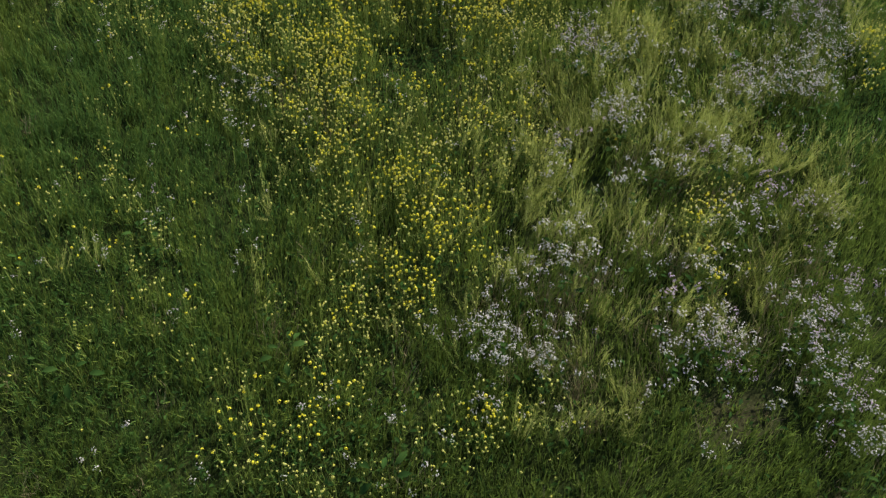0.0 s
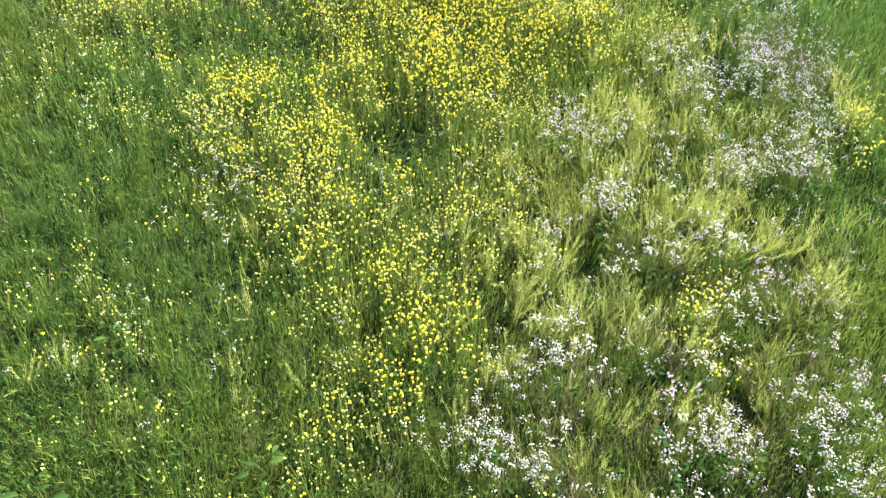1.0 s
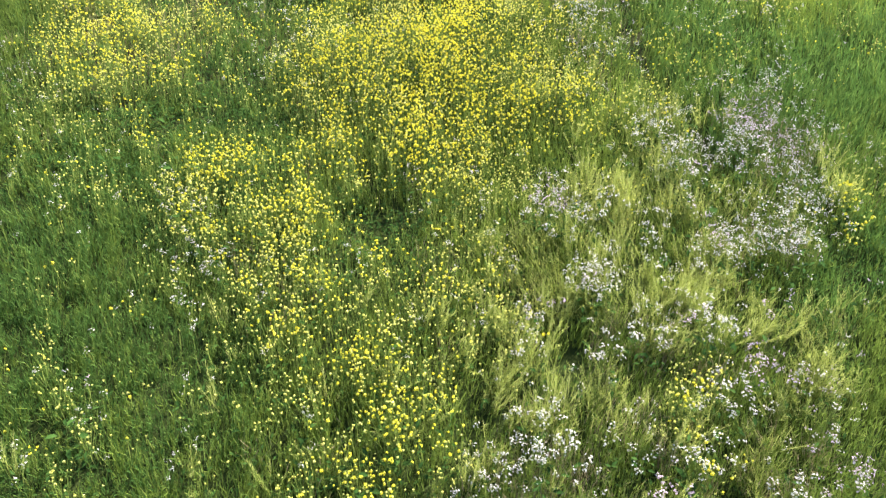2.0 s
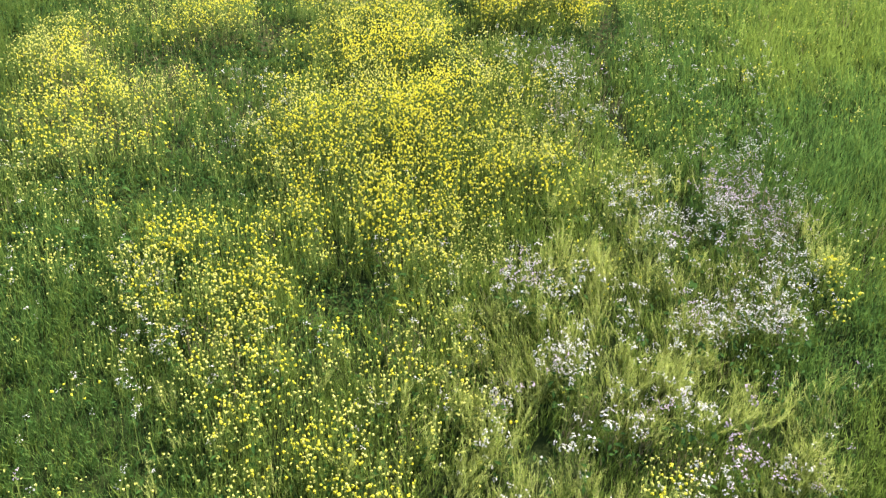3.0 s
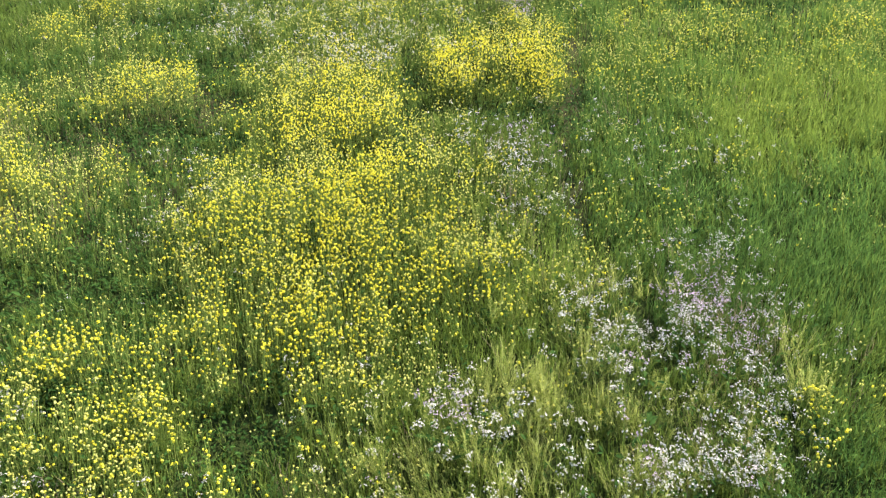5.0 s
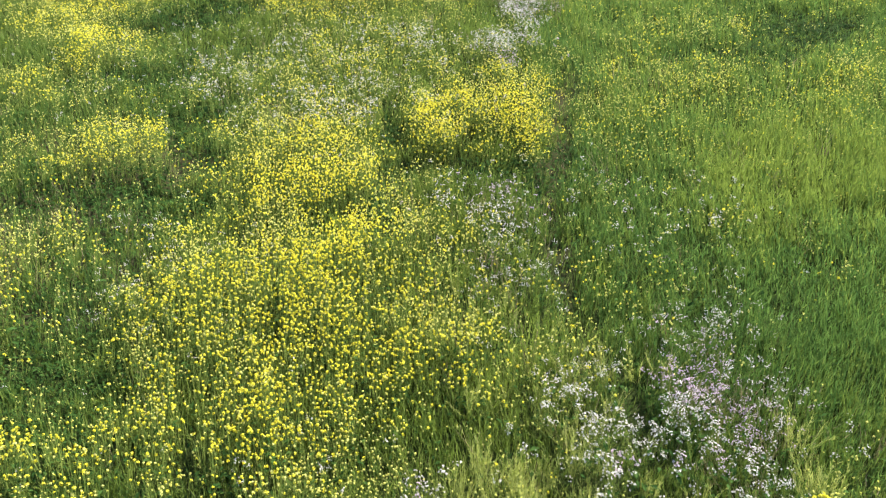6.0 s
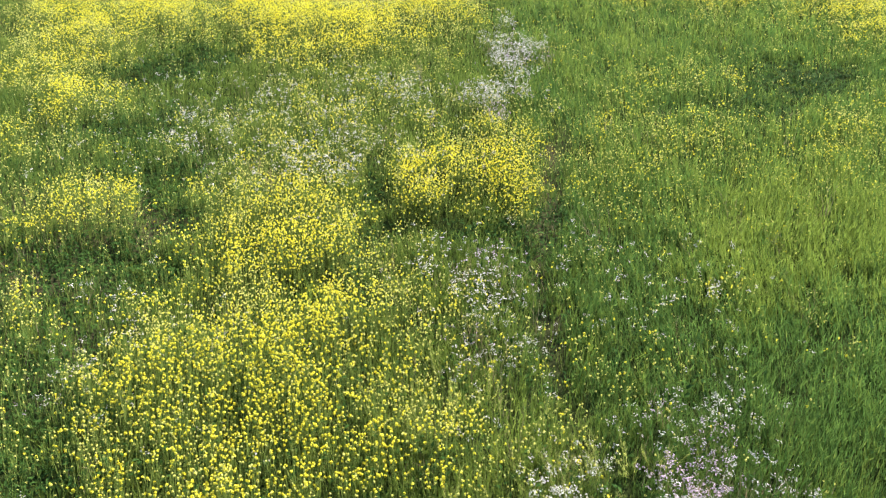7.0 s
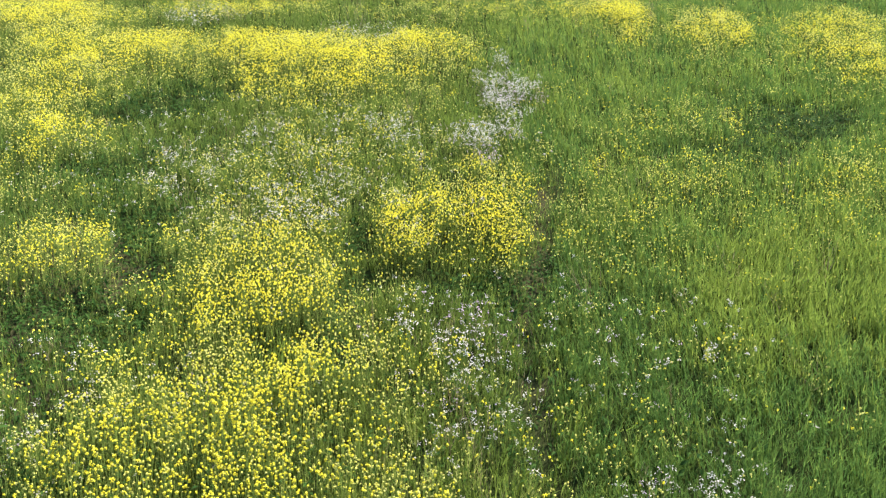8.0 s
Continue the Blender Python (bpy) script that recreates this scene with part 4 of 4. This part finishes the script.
tagged(mesh_object("meadow_grass", [grass(RNG, d, a, b, w, GRASS, plain, 0.95, 0.55) for a, b, d, w in BANDS] + [margin(np.random.default_rng(8))]),
       "mixed green meadow grass growing thickly from the soil", "grass", kind="stuff")
tagged(mesh_object("lush_grass", [grass(RNG, d, a, b, w, CEREAL, lush, 0.95, 0.58) for a, b, d, w in BANDS]),
       "tall lush dark green grass beside a trodden line", "grass", kind="stuff")
tagged(mesh_object("ripening_grass", [grass(RNG, d, a, b, w, BARLEY, lambda x, y: barley(x, y), 1.02, 0.58, 1.5) for a, b, d, w in BANDS]),
       "smooth yellow-green ripening grass bent by the wind", "grass", kind="stuff")
tagged(mesh_object("dry_stalks", [grass(RNG, d * 0.4, a, b, w * 0.65, STRAW, lambda x, y: 0.035 * (1 - lush(x, y)) + 0.14 * np.minimum(1, field("radish", x, y) / 60) + field("straw", x, y), 1.35, 0.6) for a, b, d, w in BANDS]),
       "thin dry straw-coloured stalks among green grass", "dry grass", kind="stuff")


# ---- shapes of leaves and flowers ----
def leaf_shape(long=1.0, wide=0.42, fold=0.12, droop=0.25):
    """A pointed leaf along x, folded along its rib and drooping at the tip."""
    v = np.array([(0, 0, 0), (0.3, wide * 0.42, fold), (0.3, 0, 0.05), (0.3, -wide * 0.42, fold), (0.66, wide * 0.5, fold * 0.6 - droop * 0.3),
                  (0.66, 0, -droop * 0.3), (0.66, -wide * 0.5, fold * 0.6 - droop * 0.3), (1, 0, -droop)]) * long
    f = np.array([(0, 2, 1), (0, 3, 2), (1, 2, 5), (1, 5, 4), (2, 3, 6), (2, 6, 5), (4, 5, 7), (5, 6, 7)])
    return v, f


def flower_shape(r, cup=0.25):
    """Four separate petals set crosswise."""
    vs, fs = [], []
    for k in range(4):
        a = k * np.pi / 2
        c, s = np.cos(a), np.sin(a)
        p = np.array([(0.08, 0, 0), (0.62, 0.36, cup * 0.8), (1.0, 0, cup), (0.62, -0.36, cup * 0.8)]) * r
        vs.append(np.stack([p[:, 0] * c - p[:, 1] * s, p[:, 0] * s + p[:, 1] * c, p[:, 2]], 1))
        fs.append(np.array([(0, 1, 2), (0, 2, 3)]) + 4 * k)
    return np.concatenate(vs), np.concatenate(fs)


def star_flower(r):
    """Eight-tipped small flower of two crossed, slightly cupped squares."""
    a = np.arange(4) * np.pi / 2
    one = np.stack([np.cos(a) * r, np.sin(a) * r, np.array([0.12, -0.1, 0.12, -0.1]) * r], 1)
    two = np.stack([np.cos(a + 0.785) * r, np.sin(a + 0.785) * r, np.array([0.1, 0.2, 0.1, 0.2]) * r], 1)
    return np.concatenate([one, two]), np.array([(0, 1, 2), (0, 2, 3), (4, 5, 6), (4, 6, 7)])


def flat_flower(r):
    """A small far flower: one bent square."""
    v = np.array([(r, 0, 0.1 * r), (0, r, -0.1 * r), (-r, 0, 0.1 * r), (0, -r, -0.1 * r)])
    return v, np.array([(0, 1, 2), (0, 2, 3)])


def head_shape(rng, count, spread_r, flower, tall=1.45):
    """A ball of flowers, rather taller than wide, round the tip of a stalk."""
    k = np.arange(count)
    lift = 1 - 1.5 * (k + 0.3) / count
    a = k * 2.4 + rng.uniform(0, 6.28)
    rad = spread_r * np.sqrt(1 - lift ** 2) * rng.uniform(0.8, 1.15, count)
    at = np.stack([np.cos(a) * rad, np.sin(a) * rad, spread_r * tall * lift + rng.normal(0, 0.1 * spread_r, count)], 1)
    return stamp(flower, at, turns(rng.uniform(0, 6.28, count), np.arccos(lift) * 0.9, a), rng.uniform(0.8, 1.15, count))


LEAF_SHAPE = leaf_shape()
SMALL_LEAF = np.array([(0, 0, 0), (0.5, 0.21, 0.08), (0.5, 0, 0.0), (0.5, -0.21, 0.08), (1, 0, -0.2)]), np.array([(0, 2, 1), (0, 3, 2), (1, 2, 4), (2, 3, 4)])
SHAPE_RNG = np.random.default_rng(3)
HEADS_NEAR = [head_shape(SHAPE_RNG, n, 0.0135, star_flower(0.0125)) for n in (4, 5, 4, 4)]
HEADS_FAR = [head_shape(SHAPE_RNG, n, 0.014, flat_flower(0.0138)) for n in (4, 4, 4)]
HEADS_LAST = [head_shape(SHAPE_RNG, n, 0.0145, flat_flower(0.0145)) for n in (3, 4, 3)]
WHITE_NEAR = flower_shape(0.0112, 0.08)
WHITE_FAR = flat_flower(0.0092)


# ---- mustard ----
def places(rng, kind, y0, y1, each, most=190, edge=1.3, gain=1.0, soft=1.0):
    """Roots of the plants of a kind: as many as its beds ask for, at so many flower heads each."""
    x, y = spread(rng, most, y0, y1)
    clump = 0.2 + 2.1 * ripple(x, y, 0.26, 91) ** 1.6 * (0.5 + ripple(x, y, 0.8, 92))
    keep = rng.random(len(x)) < clump * gain * field(kind, x, y, edge) ** soft / each / most * (1 - 0.8 * np.minimum(1, 0.8 * field("hollow", x, y) + field("dark", x, y) + track(x, y)))
    return x[keep], y[keep] - 0.2


LEAN_ON = 0.48  # how far the tops lean towards the light, for each metre of height


def limbs(rng, root, tall, per, spread_to, drift, trunk=True):
    """A main stalk for each root and side branches to so many tips: who each tip belongs to, the tips, and the rods."""
    who = np.repeat(np.arange(len(root)), per)
    m, n = len(who), len(root)
    way, out = rng.uniform(0, 6.28, m), rng.uniform(0.02, spread_to, m)
    rise = tall[who] * rng.uniform(0.72, 1.08, m)
    top = root[who] + np.stack([np.cos(way) * out + drift * rise, np.sin(way) * out + LEAN_ON * rise, rise], 1)
    fork = root[who] + (top - root[who]) * np.array([0.3, 0.3, 0.42])
    up = np.stack([0 * tall, 0.12 * tall, tall * 0.5], 1)
    branches = slivers(fork, top, np.full(m, 0.003))
    return who, top, fork, join([rods(root, root + up, np.full(n, 0.0038), np.full(n, 0.0026)), branches]) if trunk else slivers(root[who], top, np.full(m, 0.003))


def side_pods(rng, fork, top, per, long):
    """Thin pods that stand off the branches under the flowers."""
    w = np.repeat(np.arange(len(top)), per)
    s = rng.uniform(0.2, 0.93, len(w))
    at = fork[w] + (top - fork)[w] * s[:, None]
    a = rng.uniform(0, 6.28, len(w))
    e = np.stack([np.cos(a) * 0.7, np.sin(a) * 0.7, rng.uniform(0.4, 1.0, len(w))], 1)
    return slivers(at, at + e * (long * rng.uniform(0.5, 1.2, len(w)))[:, None], np.full(len(w), 0.0022))


def stem_leaves(rng, root, tall, per, small, large):
    k = int(len(root) * per)
    w = rng.integers(0, len(root), k)
    a = rng.uniform(0, 6.28, k)
    at = root[w] + np.stack([0 * a, 0 * a, tall[w] * rng.uniform(0.08, 0.68, k)], 1)
    return stamp(SMALL_LEAF, at, turns(a, rng.normal(-0.35, 0.3, k), a), rng.uniform(small, large, k))


def mustard_height(x, y):
    return 0.30 + 0.30 * np.minimum(1, field("mustard", x, y) / 170) + 0.09 * ripple(x, y, 1.1, 51)


def mustard_rest(rng, x, y, heads, bigger, pods):
    n = len(x)
    tall = mustard_height(x, y) * rng.uniform(0.76, 1.14, n)
    root = np.stack([x, y, lie(x, y)], 1)
    who, top, fork, stalk = limbs(rng, root, tall, rng.integers(1, 6, n), 0.15, 0.06, pods > 0)
    if pods:
        stalk = join([stalk, side_pods(rng, fork, top, pods, 0.05)])
    full = rng.random(len(top)) < golden(top[:, 0], top[:, 1])
    sets = []
    for chosen, low, high in ((full, 0.8, 1.3), (~full, 0.45, 0.98)):
        pick = rng.integers(0, len(heads), len(top))
        flowers = []
        for k, shape in enumerate(heads):
            on = (pick == k) & chosen
            c = on.sum()
            flowers.append(stamp(shape, top[on], turns(rng.uniform(0, 6.28, c), np.abs(rng.normal(0, 0.3, c)), rng.uniform(0, 6.28, c)), bigger * rng.uniform(low, high, c)))
        sets.append(join(flowers))
    return stalk, sets[0], sets[1], stem_leaves(rng, root, tall, 1.4 if pods else 0.4, 0.04, 0.08)


def golden(x, y):
    """How many of the heads are in full golden bloom, not pale and small."""
    return np.clip(0.04 + 0.6 * np.minimum(1, field("mustard", x, y) / 150) + 0.7 * (ripple(x, y, 0.45, 52) - 0.5), 0, 1)


def part(name, shape, material, parent):
    return mesh_object(name, [(*shape, material)], parent)


def mustard_plant(rng, petals, label):
    """One plant with its stalk, leaves and flower heads as parts."""
    plant = thing("mustard_plant", label, "wildflower", group="mustard plants in the near drifts")
    root, tall = np.zeros((1, 3)), np.array([0.42])
    _, top, fork, stalk = limbs(rng, root, tall, rng.integers(3, 6, 1), 0.16, 0.06)
    stem = part("stalk", join([stalk, side_pods(rng, fork, top, 5, 0.05)]), STALK, plant)
    for p in top:
        shape = HEADS_NEAR[rng.integers(0, len(HEADS_NEAR))]
        turn = turns(rng.uniform(0, 6.28, 1), np.abs(rng.normal(0, 0.3, 1)), rng.uniform(0, 6.28, 1))
        part("flower_head", stamp(shape, p[None], turn, rng.uniform(0.38, 0.72, 1)), petals, plant)
    for k in range(2):
        part("leaf", stem_leaves(rng, root, tall, 1, 0.05, 0.08), LEAF, stem)
    return plant


def plant_out(rng, kinds, x, y, size, pick):
    """Sets out copies of a few plants, each turned and sized its own way; pick says which plant stands where."""
    pick[:len(kinds)] = range(len(kinds))
    for i, k in enumerate(pick):
        at = Matrix.Translation((x[i], y[i], lie(x[i:i + 1], y[i:i + 1])[0])) @ Matrix.Rotation(rng.normal(0, 0.5), 4, "Z") @ Matrix.Diagonal((size[i] * rng.choice((-1, 1)), size[i], size[i], 1))
        plant = kinds[i] if i < len(kinds) else copy_thing(kinds[k], Matrix())
        plant.matrix_basis = at


def some(rng, x, y, count, y0, y1):
    """Which of the places within a stretch of the plan are planted singly."""
    able = np.flatnonzero((y > y0) & (y < y1) & (x > -3.2) & (x < 4.2))
    one = np.zeros(len(x), bool)
    one[rng.permutation(able)[:count]] = True
    return one


def mustard():
    rng = np.random.default_rng(21)
    near, middle, far = places(rng, "mustard", 0.0, 9.5, 0.95, 300, 1.3, 5.2, 0.76), places(rng, "mustard", 9.5, 16.0, 1.0, 420, 1.5, 6.0, 0.8), places(rng, "mustard", 16.0, 31.0, 1.3, 300, 1.4, 4.6, 0.86)
    one = some(rng, *near, 300, 2.0, 6.6)
    x, y = near[0][one], near[1][one]
    kinds = [mustard_plant(rng, YELLOW, "slender mustard plant with golden yellow flower heads") for _ in range(4)]
    kinds += [mustard_plant(rng, LEMON, "slender mustard plant with pale lemon flower heads") for _ in range(6)]
    pick = np.where(rng.random(len(x)) < golden(x, y), rng.integers(0, 4, len(x)), rng.integers(4, 10, len(x)))
    plant_out(rng, kinds, x, y, mustard_height(x, y) / 0.42 * rng.uniform(0.85, 1.15, len(x)), pick)
    parts = [mustard_rest(rng, near[0][~one], near[1][~one], HEADS_NEAR, 0.66, 1), mustard_rest(rng, *middle, HEADS_FAR, 0.62, 0), mustard_rest(rng, *far, HEADS_LAST, 0.74, 0)]
    root = thing("mustard_flowers", "flowering yellow mustard plants in dense drifts among grass", "wildflowers", "stuff")
    for i, (name, material) in enumerate((("stalks", STALK), ("golden_flower_heads", YELLOW), ("lemon_flower_heads", LEMON), ("leaves", LEAF))):
        tagged(mesh_object(name, [(*p[i], material) for p in parts], root), kind="stuff")


mustard()


# ---- wild radish: white flowers ----
def cluster(rng, top, flower, bigger, low, high, wide=0.034):
    """Loose clusters of flowers round the tips."""
    w = np.repeat(np.arange(len(top)), rng.integers(low, high, len(top)))
    k = len(w)
    a, r = rng.uniform(0, 6.28, k), wide * np.sqrt(rng.random(k))
    at = top[w] + np.stack([np.cos(a) * r, np.sin(a) * r, rng.normal(0, 0.014, k) - 0.5 * r], 1)
    return stamp(flower, at, turns(rng.uniform(0, 6.28, k), rng.uniform(0, 0.5, k) + 12 * r, a), bigger * rng.uniform(0.65, 1.15, k))


def radish_height(x, y):
    return (0.46 + 0.12 * ripple(x, y, 0.9, 61)) * np.where(x < 1, 0.75, 1.0)


def lilac(x, y, rng):
    """Which tips bloom lilac: whole plants here and there, more within the lilac patches."""
    return rng.random(len(x)) < np.clip(3.5 * (ripple(x, y, 0.5, 62) - 0.66) * (x > 0.8) + field("lilac", x, y), 0, 1)


def radish_rest(rng, x, y, flower, bigger, pods):
    n = len(x)
    tall = radish_height(x, y) * rng.uniform(0.76, 1.12, n)
    root = np.stack([x, y, lie(x, y)], 1)
    _, top, fork, stalk = limbs(rng, root, tall, rng.integers(1, 4, n), 0.13, 0.06)
    if pods:
        stalk = join([stalk, side_pods(rng, fork, top, pods, 0.045)])
    who_lilac = lilac(top[:, 0], top[:, 1], rng)
    return stalk, cluster(rng, top[~who_lilac], flower, bigger, 4, 10), cluster(rng, top[who_lilac], flower, bigger, 4, 10), stem_leaves(rng, root, tall, 1.6, 0.04, 0.09)


def radish_plant(rng, petals, label):
    plant = thing("wild_radish_plant", label, "wildflower", group="wild radish plants in the near meadow")
    root, tall = np.zeros((1, 3)), np.array([0.42])
    _, top, fork, stalk = limbs(rng, root, tall, rng.integers(2, 5, 1), 0.14, 0.06)
    stem = part("stalk", join([stalk, side_pods(rng, fork, top, 7, 0.05)]), STALK, plant)
    for p in top:
        tagged(part("flower_head", cluster(rng, p[None], WHITE_NEAR, 0.76, 6, 12), petals, plant), kind="stuff")
    for k in range(2):
        part("leaf", stem_leaves(rng, root, tall, 1, 0.05, 0.09), LEAF, stem)
    return plant


def radish():
    rng = np.random.default_rng(22)
    near, far = places(rng, "radish", 0.0, 10.0, 0.95, 220, 1.5, 2.0, 0.9), places(rng, "radish", 10.0, 31.0, 1.4, 190, 1.6, 1.5, 0.95)
    one = some(rng, *near, 300, 1.6, 7.5)
    x, y = near[0][one], near[1][one]
    kinds = [radish_plant(rng, WHITE, "branching wild radish plant with small white flowers") for _ in range(7)]
    kinds += [radish_plant(rng, LILAC, "branching wild radish plant with pale lilac flowers") for _ in range(3)]
    pick = np.where(lilac(x, y, rng), rng.integers(7, 10, len(x)), rng.integers(0, 7, len(x)))
    plant_out(rng, kinds, x, y, radish_height(x, y) / 0.42 * rng.uniform(0.85, 1.12, len(x)), pick)
    parts = [radish_rest(rng, near[0][~one], near[1][~one], WHITE_NEAR, 0.74, 3), radish_rest(rng, *far, WHITE_FAR, 1.0, 1)]
    root = thing("wild_radish_flowers", "wild radish plants with white and pale lilac flowers", "wildflowers", "stuff")
    for i, (name, material) in enumerate((("stalks", STALK), ("white_flowers", WHITE), ("lilac_flowers", LILAC), ("leaves", LEAF))):
        tagged(mesh_object(name, [(*p[i], material) for p in parts], root), kind="stuff")


radish()


# ---- feathery seed-pod sprays ----
def spray_shape(rng, way, count):
    """A plume of slender stalks in a narrow fan, leaning one way, set all along with thin pods."""
    lean = way + rng.normal(0, 1.0, count)
    long, tilt = rng.uniform(0.26, 0.52, count), rng.uniform(0.08, 0.7, count)
    d = np.stack([np.cos(lean) * np.sin(tilt), np.sin(lean) * np.sin(tilt), np.cos(tilt)], 1)
    root = rng.normal(0, 0.03, (count, 3)) * np.array([1, 1, 0])
    k = 30
    w = np.repeat(np.arange(count), k)
    s = np.tile(np.linspace(0.3, 1.0, k), count) + rng.uniform(-0.03, 0.03, count * k)
    at = root[w] + d[w] * (long[w] * s)[:, None]
    a = rng.uniform(0, 6.28, count * k)
    e = d[w] + 0.42 * np.stack([np.cos(a), np.sin(a), 0.4 * np.sin(a * 1.7)], 1)
    e /= np.linalg.norm(e, axis=1, keepdims=True)
    pods = slivers(at, at + e * rng.uniform(0.03, 0.08, count * k)[:, None], np.full(count * k, 0.0015))
    return rods(root, root + d * long[:, None], np.full(count, 0.0024), np.full(count, 0.001)), pods


def sprays():
    rng = np.random.default_rng(23)
    x, y = places(rng, "feather", 0.0, 12.0, 0.38, 130, 1.6)
    way = 1.7 + 2.2 * (ripple(x, y, 0.5, 71) - 0.5) + 0.09 * x
    one = some(rng, x, y, 240, 1.6, 7.5)
    kinds = []
    for _ in range(10):
        plant = thing("radish_seed_spray", "feathery yellow-green spray of wild radish seed pods", "wild plant", group="seed sprays in the near meadow")
        stalks, pods = spray_shape(rng, 0.0, 7)
        for k in range(7):
            part("stalk", (stalks[0][k * 6:k * 6 + 6], stalks[1][:7]), STALK, plant)
        tagged(part("pod_spray", pods, FEATHER, plant), kind="stuff")
        kinds.append(plant)
    for i, k in enumerate(np.flatnonzero(one)):
        at = Matrix.Translation((x[k], y[k], lie(x[k:k + 1], y[k:k + 1])[0])) @ Matrix.Rotation(way[k] + rng.normal(0, 0.45), 4, "Z") @ Matrix.Scale(rng.uniform(0.8, 1.15), 4)
        plant = kinds[i] if i < len(kinds) else copy_thing(kinds[i % len(kinds)], Matrix())
        plant.matrix_basis = at
    rest = np.flatnonzero(~one)
    pick = rng.integers(0, 12, len(rest))
    pieces = []
    for k in range(12):
        on = rest[pick == k]
        n = len(on)
        pieces.append(stamp(join(spray_shape(rng, 0.0, 7)), np.stack([x[on], y[on], lie(x[on], y[on])], 1), turns(way[on] + rng.normal(0, 0.45, n), np.zeros(n), np.zeros(n)), rng.uniform(0.8, 1.15, n)))
    tagged(mesh_object("radish_seed_sprays", [(*join(pieces), FEATHER)]), "feathery yellow-green sprays of wild radish seed pods", "wild plants", kind="stuff")


sprays()


# ---- low broad leaves ----
def undergrowth(rng, y0, y1, per_m2, size):
    x, y = spread(rng, per_m2, y0, y1)
    # extra dark leaves on the dark beds, partly in place of cast shade
    dark = np.minimum(1, field("dark", x, y, 1.5))
    keep = rng.random(len(x)) < np.minimum(1, (0.10 + field("leafy", x, y) / 70) * (0.5 if y0 > 12 else 1) + 0.4 * dark) * (1 - 0.4 * barley(x, y)) * (1 - 0.9 * track(x, y))
    x, y, dark = x[keep], y[keep], dark[keep]
    n = len(x)
    a = rng.uniform(0, 6.28, n)
    at = np.stack([x, y, lie(x, y) + rng.uniform(0.02, 0.95, n) * (0.04 + grass_height(x, y) * (0.6 + 0.4 * dark))], 1)
    return (*stamp(SMALL_LEAF, at, turns(a, rng.normal(-0.45, 0.4, n), a), size * rng.uniform(0.6, 1.3, n)), LEAF)


def thicket(rng, y0, y1, per_m2, size):
    """Humps of dense leaves, a hand to half a metre high, on the dark beds: herbs, and dark green in place of shade."""
    x, y = spread(rng, per_m2, y0, y1)
    dark = np.minimum(1, field("dark", x, y, 1.5))
    keep = rng.random(len(x)) < 0.55 * dark - 0.1
    x, y, dark = x[keep], y[keep], dark[keep]
    n = len(x)
    a, hump = rng.uniform(0, 6.28, n), np.clip(2.2 * ripple(x, y, 0.45, 81) - 0.5, 0.12, 1)
    at = np.stack([x, y, lie(x, y) + 0.03 + 0.46 * dark * hump * rng.random(n) ** 0.7], 1)
    return (*stamp(SMALL_LEAF, at, turns(a, rng.normal(0.1, 0.5, n), a), size * rng.uniform(0.6, 1.3, n)), LEAF)


tagged(mesh_object("broad_leaves", [undergrowth(np.random.default_rng(24), 0.0, 9.0, 520, 0.055), undergrowth(np.random.default_rng(25), 9.0, 16.0, 420, 0.07), undergrowth(np.random.default_rng(26), 16.0, 31.0, 320, 0.1),
                                     thicket(np.random.default_rng(28), 2.0, 10.0, 800, 0.055), thicket(np.random.default_rng(29), 10.0, 18.0, 650, 0.07), thicket(np.random.default_rng(30), 18.0, 31.0, 400, 0.1)]),
       "low dark green broad leaves of herbs under the flowers, also standing in for shade", "herbs", kind="stuff")


# ---- broad-leaved herb clumps ----
def herb_clump(rng):
    clump = thing("broad_leaved_herb", "dark green bushy herb with broad pointed leaves", "wild plant", group="broad-leaved herbs in the hollows")
    n = 10
    a, out, up = np.arange(n) * 2.4 + rng.uniform(0, 1, n), np.sqrt(np.linspace(0.05, 1, n)) * 0.17, np.linspace(0.34, 0.08, n)
    tip = np.stack([np.cos(a) * out, np.sin(a) * out, up], 1)
    for k in range(n):
        part("stalk", rods(np.zeros((1, 3)), tip[k:k + 1], np.full(1, 0.003), np.full(1, 0.0018)), STALK, clump)
        part("leaf", stamp(LEAF_SHAPE, tip[k:k + 1], turns(a[k:k + 1], rng.normal(0.1, 0.3, 1), a[k:k + 1]), rng.uniform(0.07, 0.12, 1)), LEAF, clump)
    return clump


def herbs():
    rng = np.random.default_rng(27)
    x, y = spread(rng, 6, 1.0, 17.0)
    keep = rng.random(len(x)) < np.minimum(1, field("leafy", x, y, 1.5) / 45)
    x, y = x[keep][:50], y[keep][:50]
    plant_out(rng, [herb_clump(rng) for _ in range(6)], x, y, rng.uniform(0.7, 1.25, len(x)), rng.integers(0, 6, len(x)))


herbs()
